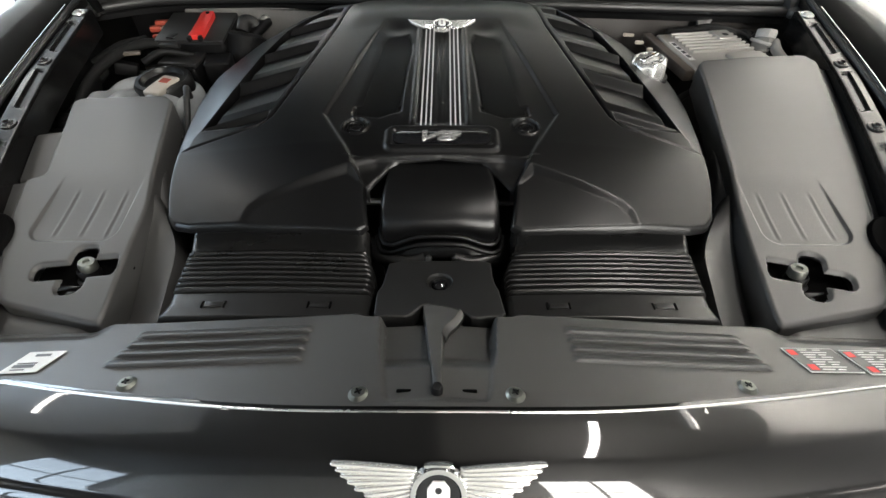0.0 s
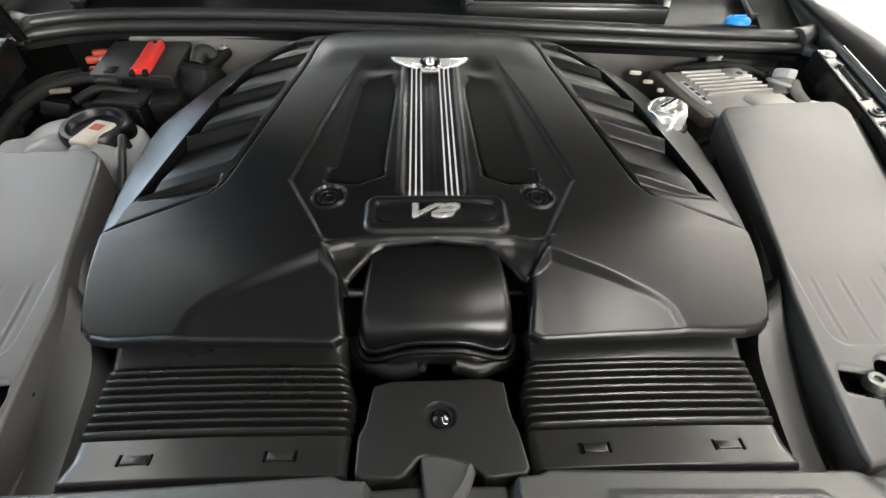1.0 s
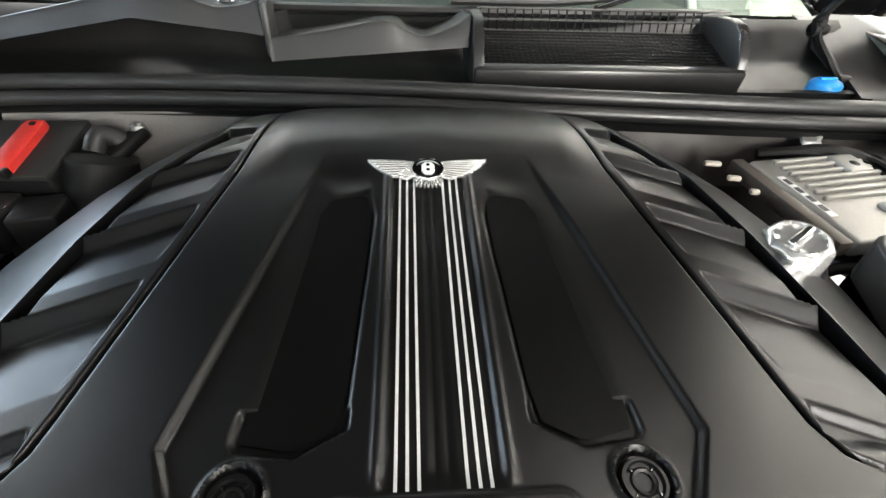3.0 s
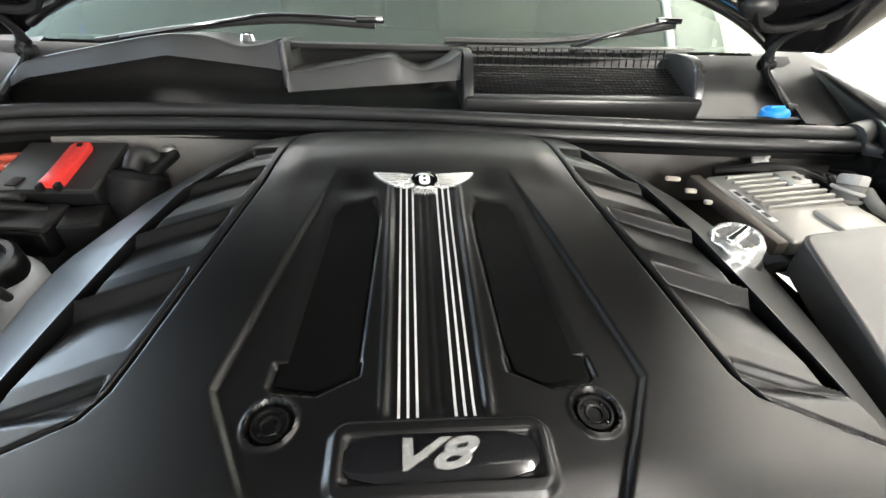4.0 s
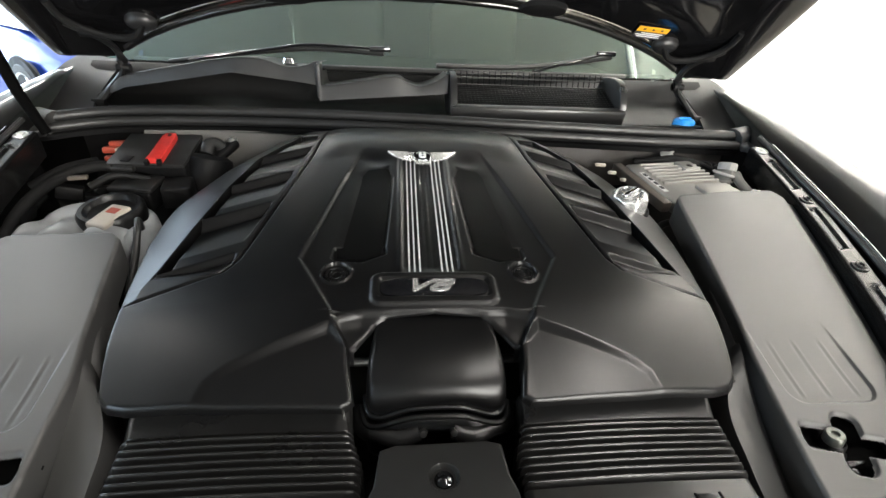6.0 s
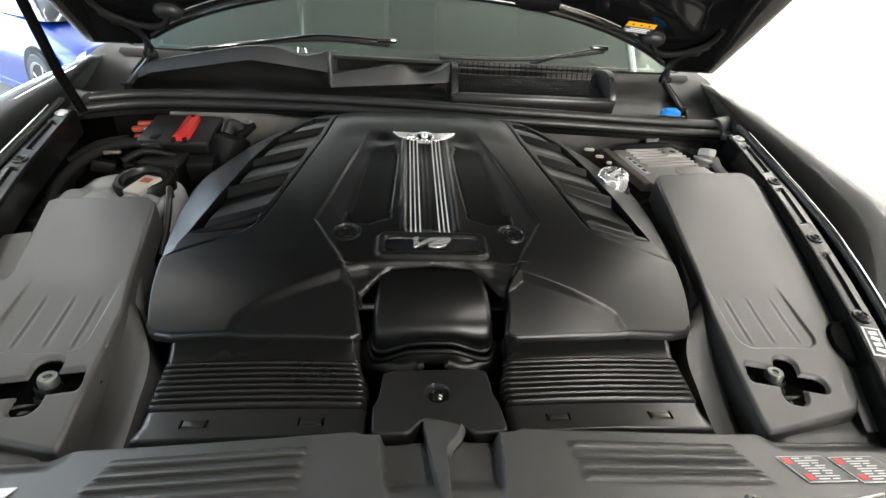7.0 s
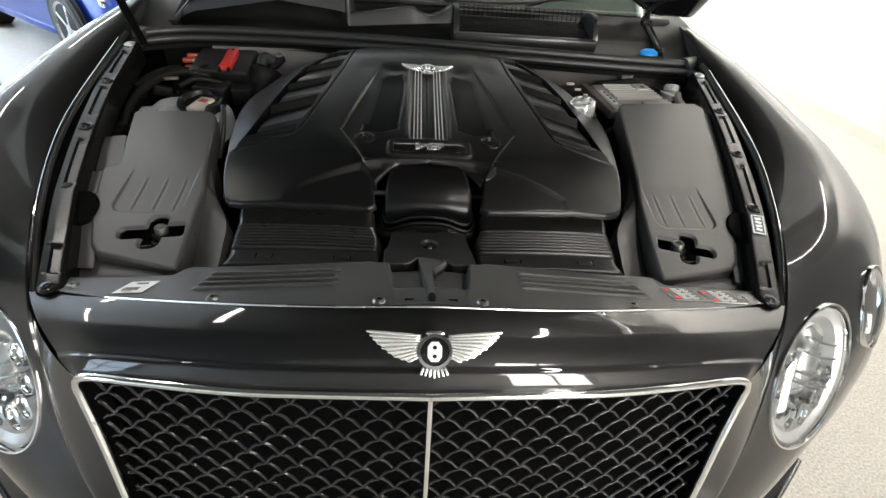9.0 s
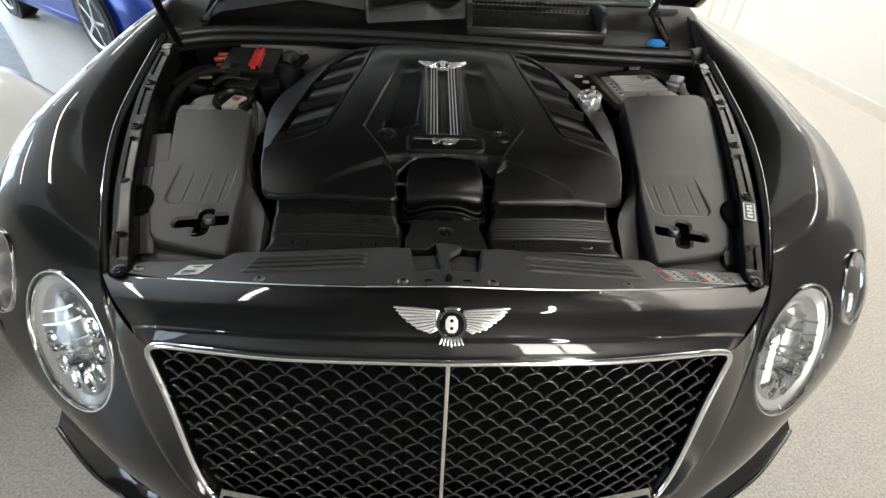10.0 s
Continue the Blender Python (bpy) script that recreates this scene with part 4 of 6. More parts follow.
# ---- engine bay: tub, bulkhead and rails ----
tub = Build()
tub.prism([(-0.50, 0.29), (0.50, 0.29), (0.66, 0.40), (0.82, 0.62), (0.93, 0.90), (0.94, 1.50), (-0.94, 1.50), (-0.93, 0.90), (-0.82, 0.62), (-0.66, 0.40)], 0.765, 0.785, 0)
for f in (1, -1):
    inner_edge = spline([(f * (w[0][0] - 0.004), w[0][1] + 0.001, w[0][2] - 0.045) for w in WING[4:9]], 40)
    tub.grid(np.stack([inner_edge, inner_edge * (1, 1, 0) + (f * -0.02, 0, 0.78)]))
tub.box((1.7, 0.02, 0.42), 0, pose(0, 1.375, 0.98))
tub.box((1.0, 0.02, 0.26), 0, pose(0, 0.285, 0.88))
part("bay_tub", tub, BLACK, car, "dark inner walls of the engine bay", 0)
part("bulkhead_mat", Build().box((0.52, 0.012, 0.12), 0.004, pose(0.555, 1.266, 1.116, -8, 0, -2)), HEAT, car, "brown grey insulating mat on the bulkhead")
part("bulkhead_panel", Build().box((0.40, 0.012, 0.10), 0.004, pose(-0.47, 1.312, 1.114, -14, 0, 3)), WOVEN, car, "pale grey bulkhead panel")

# rails between the covers and the wings
RAIL = spline([(0.600, 0.315, 1.028), (0.643, 0.43, 1.056), (0.687, 0.544, 1.079), (0.738, 0.716, 1.114), (0.774, 0.86, 1.142), (0.797, 0.966, 1.160), (0.827, 1.16, 1.196)], 240)
WINGLIP = spline([w[0] for w in WING[4:9]], 240)
for f in (1, -1):
    s = np.linspace(0, 1, 240)
    emboss = 0.005 * (st(0.045, 0.055, s) * st(0.135, 0.125, s) + st(0.345, 0.355, s) * st(0.485, 0.475, s) + st(0.575, 0.585, s) * st(0.755, 0.745, s) + st(0.845, 0.855, s) * st(0.955, 0.945, s))
    c = RAIL.copy()
    far = WINGLIP + (-0.016, 0, -0.022)
    rows = [c + (-0.023, 0, -0.05), c + (-0.022, 0, 0.0), c + (-0.018, 0, 0.003)]
    for k in (0.16, 0.22, 0.62, 0.68):
        p = c + (-0.018, 0, 0.003) + (0.036, 0, 0.002) * np.array(k)
        rows.append(p + np.stack([0 * s, 0 * s, -emboss * (1 if 0.2 < k < 0.65 else 0)], axis=-1))
    rows += [c + (0.018, 0, 0.004), c + (0.022, 0, -0.01), far + (-0.004, 0, -0.02), far + (0.010, 0, -0.018)]
    p = np.stack(rows)
    if f < 0:
        p = both(p)
    rail = thing("bay_rail", "glossy black pressed metal rail beside the engine bay", "rail", group="engine bay rails")
    part("rail_pressing", Build().grid(p), RAILPAINT, rail, "", 50)
    for k, big in ((0.012, True), (0.345, True), (0.53, True), (0.80, True), (0.985, False)):
        q = c[int(k * 239)] + (0.0, 0, 0.004)
        m = Matrix.Translation((f * q[0], q[1], q[2])) @ Matrix.Rotation(radians(10), 4, "X")
        if f < 0 and k == 0.345:
            part("hole", Build().lathe([(0, 0.0006), (0.0085, 0.0006), (0.0095, 0)], 18, m), BLACK, rail, "empty round hole")
            continue
        part("bolt", Build().lathe([(0, 0.004), (0.004, 0.004), (0.0045, 0.006), (0.008, 0.005), (0.009, 0.003), (0.0135, 0.002), (0.014, 0)], 20, m), STEEL if k > 0.9 else RAILPAINT, rail, "round trim bolt with a washer")
    part("bead", Build().tube([(f * x, y, z) for x, y, z in (WINGLIP + (-0.007, 0, -0.010))], 0.006, 8), RUBBER, rail, "black rubber edge bead")
    part("bright_edge", Build().tube([(f * x, y, z) for x, y, z in (WINGLIP + (-0.004, 0, -0.0005))[9:-9]], 0.0014, 6), CHROME, rail, "thin bright edge line")
    if f > 0:
        along = Vector((0.044, 0.114, 0.024)).normalized()
        over = (Vector((-0.06, 0, 1)) - along * Vector((-0.06, 0, 1)).dot(along)).normalized()
        m = Matrix.Translation((0.672, 0.503, 1.0765)) @ Matrix((along, over.cross(along), over)).transposed().to_4x4()
        lab = part("sticker", Build().box((0.056, 0.023, 0.001), 0, m), WHITE, rail, "small white sticker with black marks")
        part("bar", Build().box((0.050, 0.018, 0.0006), 0, m @ pose(0, 0, 0.001)), LABELGREY, lab)
        for k in range(4):
            part("bar", Build().box((0.007, 0.011, 0.0006), 0, m @ pose(-0.017 + 0.011 * k, 0, 0.0014, 0, 0, 12 if k % 2 else -14)), WHITE, lab)


# ---- engine cover ----
def cover_base(x, y):
    X = np.abs(x)
    z = 1.1485 + 0.149 * (y - 0.695) - 0.07 * (X - 0.2 + np.hypot(X - 0.2, 0.10))
    z = z - 0.037 * np.maximum(0, (y - 1.10) / 0.155) ** 2
    front = np.maximum(0, (0.66 - y) / 0.143)
    return z - 0.025 * front ** 1.5


SEAM = [(0.204, 1.268), (0.213, 1.14), (0.222, 1.06), (0.250, 0.92), (0.280, 0.772), (0.287, 0.742), (0.302, 0.719), (0.345, 0.700), (0.4245, 0.6665)]
SIDE_EDGE = [(0.4255, 0.664), (0.418, 0.615), (0.408, 0.570), (0.398, 0.543), (0.384, 0.530), (0.36, 0.524), (0.24, 0.518), (0.118, 0.514), (0.106, 0.519)]
NOTCH = [(0.104, 0.520), (0.112, 0.560), (0.115, 0.585), (0.106, 0.590), (0.098, 0.600), (0.090, 0.610), (0.080, 0.622), (0.066, 0.630), (0.050, 0.633), (0.0, 0.633)]
half = SEAM + SIDE_EDGE + NOTCH
COVER_POLY = [(x - 0.0012, y) for x, y in half] + [(-x + 0.0012, y) for x, y in half[::-1][1:]]
RIB = [(-0.3, 1.10), (0.125, 1.08), (0.157, 0.943), (0.199, 0.737), (0.137, 0.622), (0.1195, 0.592), (0.106, 0.566), (-0.3, 0.566)]
RECESS = [(0.152, 0.740), (0.146, 0.733), (0.104, 0.727), (0.066, 0.747), (0.055, 0.98), (0.064, 1.020), (0.112, 1.012), (0.130, 0.985)]
COLLAR = [(-0.3, 0.6335), (0.100, 0.6335), (0.137, 0.622), (0.1195, 0.592), (0.106, 0.562), (0.104, 0.45), (-0.3, 0.45)]
FACET = [(0.1195, 0.600), (0.137, 0.616), (0.205, 0.589), (0.262, 0.562), (0.279, 0.548), (0.287, 0.522), (0.290, 0.40), (0.05, 0.40), (0.05, 0.560)]


def cover_top(x, y):
    X = np.abs(x)
    z = cover_base(x, y)
    fade = st(1.09, 0.96, y)
    z = z - 0.0065 * st(0.0, 0.0075, -sdf(RIB, X, y)) * fade * st(0.600, 0.630, y)
    z = z - 0.006 * st(0.0, np.where(y < 0.765, 0.004, np.interp(X, [0.07, 0.10], [0.008, 0.034])), -sdf(RECESS, X, y)) * st(1.06, 0.94, y)
    inside = st(0.70, 0.72, y) * st(1.055, 1.035, y)
    z = z + 0.003 * np.exp(-((X - 0.0465) / 0.0036) ** 2) * inside
    z = z - 0.003 * st(0.043, 0.040, X) * inside
    z = z - 0.002 * np.exp(-((X - 0.0045) / 0.0022) ** 2) * inside
    frame_d = rrect(x, y, 0.002, 0.670, 0.086, 0.0275, 0.012)
    z = z + 0.0055 * st(0.006, 0.0, frame_d) * st(-0.011, -0.007, frame_d) + 0.001 * st(-0.007, -0.011, frame_d)
    for bx in (-0.139, 0.139):
        d = np.hypot(x - bx, y - 0.706)
        z = z + 0.003 * st(0.025, 0.021, d) - 0.009 * st(0.021, 0.018, d)
    # chamfer down to the notch, and the sunken front facets beside it
    past = np.interp(X, [0, 0.098, 0.137, 0.15], [0.6335, 0.6335, 0.622, 0.615]) - y
    past = 0.5 * (past + np.hypot(past, 0.005))
    collar = 0.022 * (1 - np.exp(-past / 0.013)) * st(-0.003, 0.006, -sdf(COLLAR, X, y))
    fall = np.maximum(0, -sdf(FACET, X, y))
    facet = np.interp(X, [0.12, 0.287], [0.0105, 0.0015]) * st(0.0, 0.013, fall) + 0.03 * fall
    z = z - np.maximum(collar, facet)
    # raised shoulder behind the badge, with scooped ends beside it
    z = z + 0.004 * st(1.06, 1.13, y + 0.9 * X ** 2) * st(0.22, 0.17, X)
    z = z - 0.004 * np.exp(-((X - 0.088) / 0.026) ** 2 - ((y - 1.035) / 0.022) ** 2)
    return z


def insert_top(x, y):
    return cover_base(x, y) - 0.006 * st(1.09, 0.96, y) - 0.0033 * st(1.06, 0.94, y) + 0.0005


def cover_half(n=150):
    """Half of the centre panel, row by row from the front edge to the back."""
    ys = np.concatenate([np.linspace(0.5145, 0.585, 50), np.linspace(0.585, 0.66, 110)[1:], np.linspace(0.66, 0.74, 46)[1:], np.linspace(0.74, 1.266, 190)[1:]])
    o = np.array(SEAM[::-1])
    xo = np.interp(ys, np.concatenate([[0.5145, 0.56, 0.615, 0.640], o[:, 1]]), np.concatenate([[0.3985, 0.407, 0.418, 0.4225], o[:, 0]])) - 0.0012
    xi = np.where(ys > 0.633, 0.0, np.interp(ys, [0.514, 0.520, 0.560, 0.585, 0.590, 0.600, 0.610, 0.622, 0.630, 0.633], [0.116, 0.104, 0.112, 0.115, 0.106, 0.098, 0.090, 0.080, 0.066, 0.0]))
    u = np.linspace(0, 1, n) ** 0.9
    x = xi[:, None] + (xo - xi)[:, None] * u
    y = np.repeat(ys[:, None], n, axis=1)
    back = np.interp(x, [0.0, 0.118, 0.24, 0.36, 0.384, 0.392, 0.3975], [0, 0, 0.0035, 0.0095, 0.0155, 0.021, 0.029])
    return x, y + back * np.clip((0.615 - y) / 0.1005, 0, 1)


cover = thing("engine_cover", "satin black moulded engine cover with silver stripes", "engine cover")
hx, hy = cover_half()
ys_front = hy[:, 0]
b = Build()
for f in (1, -1):
    d = np.maximum(0, -sdf(COVER_POLY, f * hx, hy))
    z = cover_top(f * hx, hy) - edge_drop(d, 0.0038)
    p = np.stack([f * hx, hy, z], axis=-1)
    b.grid(p)
    for e, away in ((p[:, -1], (f * 0.004, 0, 0)), (p[0, :], (0, -0.0015, 0)), (p[ys_front <= 0.634, 0], (-f * 0.003, 0, 0)), (p[-1, :], (0, 0.006, 0))):
        deep = np.where((e[:, 1] > 0.588) & (np.abs(e[:, 0]) < 0.112), 0.004, np.where(e[:, 1] < 0.55, 0.009, 0.026))[:, None] * np.array((0, 0, -1.0))
        b.grid(np.stack([e, e + np.array(away) * 0.6 + 0.3 * deep, e + np.array(away) + deep]))
part("centre_panel", b, COVER, cover, "satin black ribbed centre panel", 60)

BAND_OUT = ([0.70, 0.727, 0.834, 0.96, 1.06, 1.14, 1.27], [0.408, 0.402, 0.386, 0.363, 0.332, 0.270, 0.235])
BAND_IN = ([0.70, 0.736, 0.764, 0.90, 1.00, 1.10, 1.27], [0.33, 0.296, 0.294, 0.268, 0.250, 0.228, 0.215])
FINS = [0.690, 0.764, 0.891, 0.989, 1.080, 1.160]


def side_top(x, y):
    X = np.abs(x)
    z = cover_base(x, y)
    xo, xi = np.interp(y, *BAND_OUT), np.interp(y, *BAND_IN)
    s = y + 0.33 * (X - 0.29)
    within = st(-0.002, 0.004, X - xi) * st(0.001, -0.002, X - xo) * st(0.716, 0.735, y) * st(1.165, 1.15, y)
    depth = np.zeros_like(s)
    for a, c in zip(FINS[:-1], FINS[1:]):
        t = (s - a) / (c - a)
        gap = (c - a) / 0.10
        plate = np.interp(t, [0, 0.03, 0.08, 0.14, 0.83, 0.87, 0.985, 1], [0, -0.0012, -0.0018, -0.001, 0.0125 * gap, 0.013 * gap, 0.0, 0])
        wide = 0.0185 * np.clip(1 - t, 0, 1) ** 0.7 + 0.001
        slot = 0.024 * st(xo - wide - 0.0012, xo - wide + 0.0012, X) * st(0.720, 0.735, y)
        depth = np.where((t >= 0) & (t < 1), np.maximum(plate, slot), depth)
    z = z - depth * within
    rim = np.maximum(0, X - xo - 0.002)
    return z - 0.26 * rim - 0.3 * rim ** 2


SIDE_OUT = ([0.669, 0.74, 0.83, 0.91, 0.95, 0.975, 1.030, 1.090, 1.175, 1.258], [0.4265, 0.444, 0.462, 0.470, 0.467, 0.458, 0.418, 0.373, 0.322, 0.287])
SIDE_IN = ([0.669, 0.7025, 0.7215, 0.7445, 0.772, 0.92, 1.06, 1.14, 1.262], [0.4255, 0.347, 0.304, 0.2895, 0.2825, 0.2525, 0.2245, 0.2155, 0.2065])
ys = np.concatenate([np.linspace(0.669, 0.75, 50), np.linspace(0.75, 1.262, 230)[1:]])
xi, xo = np.interp(ys, *SIDE_IN), np.interp(ys, *SIDE_OUT)
for f in (1, -1):
    bo, bi = np.interp(ys, *BAND_OUT), np.interp(ys, *BAND_IN)
    knots = [xi, bi - 0.002, bi + 0.004, bo - 0.023, bo - 0.010, bo - 0.002, bo + 0.001, xo]
    cols = [k0[:, None] + (k1 - k0)[:, None] * np.linspace(0, 1, n_, endpoint=False) for k0, k1, n_ in zip(knots[:-1], knots[1:], (8, 6, 46, 22, 12, 6, 24))]
    x = np.concatenate(cols + [xo[:, None]], axis=1)
    y = np.repeat(ys[:, None], x.shape[1], axis=1)
    d = np.minimum((x - xi[:, None]), (xo[:, None] - x))
    z = side_top(x, y) - edge_drop(np.maximum(0, d), 0.004) * 0.8
    p = np.stack([f * x, y, z], axis=-1)
    b = Build().grid(p)
    b.grid(np.stack([p[:, -1], p[:, -1] + (f * 0.002, 0, -0.010), p[:, -1] + (f * -0.004, 0, -0.07)]))
    b.grid(np.stack([p[:, 0], p[:, 0] + (0, 0, -0.02)]))
    b.grid(np.stack([p[-1], p[-1] + (0, 0.004, -0.05)]))
    part("louvre_panel", b, COVER, cover, "black side panel with four gill louvres", 55)

for f in (1, -1):
    ins = resample(rounded([(0.147, 0.7425), (0.105, 0.733), (0.072, 0.751), (0.062, 0.975), (0.069, 1.008), (0.108, 1.001), (0.124, 0.98)], 1, 0.12), 160)
    cen = ins.mean(axis=0)
    rr = np.linspace(0, 1, 30)[:, None, None]
    q = cen + rr * (ins - cen)
    part("insert", Build().grid(np.dstack([f * q[..., 0], q[..., 1], insert_top(q[..., 0], q[..., 1])]), wrap_v=True), INSERT, cover, "sunken black insert", 60)

# silver stripes, badge, plate and bolts of the cover
for x in (-0.0325, -0.0245, -0.0165, 0.0165, 0.0245, 0.0325):
    yy = np.linspace(0.7035, 1.036, 60)
    zz = cover_top(np.full(60, x), yy)
    w = 0.0012
    b = Build().grid(np.stack([np.stack([np.full(60, x - w), yy, zz - 0.001], -1), np.stack([np.full(60, x - w), yy, zz + 0.0016], -1), np.stack([np.full(60, x + w), yy, zz + 0.0016], -1), np.stack([np.full(60, x + w), yy, zz - 0.001], -1)]))
    part("stripe", b, STRIPE, cover, "thin satin silver stripe", 30)
plate_m = Matrix.Translation((0.002, 0.670, float(cover_base(0.0, 0.670)) - 0.0065)) @ Matrix.Rotation(math.atan(0.149), 4, "X")
plate = part("badge_plate", Build().prism(rounded([(-0.077, -0.020), (0.077, -0.020), (0.077, 0.020), (-0.077, 0.020)], 2, 0.2).tolist(), -0.004, 0.0035, 0.0006, plate_m), PIANO, cover, "gloss black plate lettered V8")


def lettering(text, size, depth, m, mat, parent, label="", shear=0.0, stretch=1.0):
    """Raised letters in the built-in font."""
    cu = bpy.data.curves.new("lettering", "FONT")
    cu.body, cu.size, cu.extrude, cu.shear = text, size, depth, shear
    cu.align_x, cu.align_y, cu.offset = "CENTER", "CENTER", size * 0.022
    tmp = bpy.data.objects.new("lettering", cu)
    scene.collection.objects.link(tmp)
    me = bpy.data.meshes.new_from_object(tmp.evaluated_get(bpy.context.evaluated_depsgraph_get()))
    bpy.data.objects.remove(tmp)
    me.transform(m @ Matrix.Diagonal((stretch, 1, 1, 1)))
    ob = new("lettering", me)
    me.materials.clear()
    me.materials.append(mat)
    ob.parent = parent
    return tagged(ob, label)


lettering("V8", 0.034, 0.0012, plate_m @ pose(-0.014, 0.001, 0.0048), BADGE, plate, "raised silver letters V8", 0.42, 1.75)
badge_m = Matrix.Translation((0.0, 1.040, float(cover_top(np.array([0.0]), np.array([1.040]))[0]) + 0.0035)) @ Matrix.Rotation(radians(11), 4, "X") @ Matrix.Diagonal((1, 0.92, 1, 1))
winged_badge("badge", 0.142, cover, badge_m)
for bx in (-0.139, 0.139):
    m = Matrix.Translation((bx, 0.706, float(cover_base(bx, 0.706)) - 0.0145)) @ Matrix.Rotation(math.atan(0.149), 4, "X")
    bolt = part("bolt", Build().lathe([(0.0, 0.004), (0.006, 0.004), (0.0062, 0.006), (0.0085, 0.0065), (0.0098, 0.005), (0.0125, 0.005), (0.0135, 0.008), (0.0158, 0.008), (0.0168, 0.003), (0.017, 0.0)], 28, m), COVER, cover, "round black cover bolt")
    for a in range(4):
        part("slot", Build().box((0.004, 0.0018, 0.002), 0.0004, m @ Matrix.Rotation(radians(45 + 90 * a), 4, "Z") @ pose(0.0112, 0, 0.0058)), PIANO, bolt)

# oil filler cap on the cover
cap_m = Matrix.Translation((0.418, 0.952, 1.134)) @ Matrix.Rotation(radians(-8), 4, "Y") @ Matrix.Rotation(radians(6), 4, "X")
oil = thing("oil_filler_cap", "bright chrome oil filler cap on the engine cover", "oil cap")
ang = np.linspace(0, 2 * np.pi, 96, endpoint=False)
knurl = 1 + 0.045 * np.cos(ang * 8)
rows = [[(r * (k if 0.5 < z_ * 100 < 3.1 else 1) * math.cos(t), r * (k if 0.5 < z_ * 100 < 3.1 else 1) * math.sin(t), z_) for t, k in zip(ang, knurl)] for r, z_ in ((0.034, -0.004), (0.0345, 0.008), (0.034, 0.026), (0.031, 0.031), (0.027, 0.033), (0.025, 0.030), (0.012, 0.030), (0.0, 0.031))]
part("cap_body", Build().grid(np.array(rows), wrap_v=True, m=cap_m), BADGE, oil, "", 50)
part("cap_neck", Build().lathe([(0.041, -0.04), (0.041, -0.004), (0.038, 0.0), (0.030, 0.0)], 40, cap_m @ pose(0, 0, -0.004)), BLACK, oil, "black filler neck")
part("grip", Build().box((0.044, 0.011, 0.009), 0.004, cap_m @ pose(0, 0, 0.034, 0, 0, 30), 3), CHROME, oil, "raised grip bar")

# ---- throttle dome ----
dome = thing("intake_dome", "satin black rounded intake plenum in front of the engine cover", "intake plenum")
DU, DV = np.meshgrid(np.linspace(-1, 1, 64), np.linspace(0, 1, 60), indexing="ij")
wide = 0.0875 * np.sign(DU) * np.abs(np.sin(DU * np.pi / 2)) ** 0.56 * (1 - 0.07 * (1 - DV) ** 6)
corner = np.abs(DU) ** 6
lipz = 1.031 + 0.020 * np.exp(-(DU / 0.30) ** 2) + 0.022 * np.abs(DU) ** 5
arc = DV * radians(118)
py = 0.645 - (0.115 - 0.030 * corner) * np.sin(arc) ** 0.92 - 0.004 * (1 - DU ** 2) * DV
drop = (1 - np.cos(arc)) / (1 - math.cos(radians(118)))
pz = 1.114 - 0.010 * corner - (1.114 - 0.010 * corner - lipz) * drop ** 1.08
pz = pz - 0.016 * np.abs(DU) ** 7 * (1 - 0.7 * DV)
part("dome_shell", Build().grid(np.stack([wide * (0.95 + 0.07 * np.sin(arc)), py, pz], axis=-1)), COVER, dome, "", 80)
edge = np.stack([wide[:, -1] * 1.03, py[:, -1] - 0.002, pz[:, -1] - 0.002], axis=-1)
part("rim_bead", Build().tube(edge[1:-1], 0.0045, 10), COVER, dome, "raised rim bead")
part("rim_bead", Build().tube(edge[1:-1] * (1.06, 1, 1) + (0, -0.004, -0.013), 0.0045, 10), COVER, dome)
part("rubber_boot", Build().tube(edge[1:-1] * (1.08, 1, 1) + (0, 0.010, -0.034), 0.017, 10), RUBBER, dome, "black rubber boot round the plenum")
part("lower_body", Build().box((0.19, 0.07, 0.09), 0.02, pose(0, 0.585, 0.965), 3), BLACK, dome)
for f in (1, -1):
    part("side_pin", Build().lathe([(0, 0.016), (0.005, 0.015), (0.006, 0), (0.006, -0.03)], 14, pose(f * 0.106, 0.604, 1.062, 0, f * 90, 0)), STEEL if f < 0 else BLACK, dome)
    part("clamp_screw", Build().lathe([(0, 0.007), (0.0045, 0.006), (0.0055, 0), (0.0055, -0.01)], 14, pose(0.003 + f * 0.020, 0.527, 1.011, 60, 0, 0)), STEEL, dome, "small bright clamp screw")
    part("elbow", Build().tube(spline([(f * 0.022, 0.532, 1.008), (f * 0.05, 0.528, 1.002), (f * 0.085, 0.540, 1.004)], 16), 0.012, 10), RUBBER, dome)

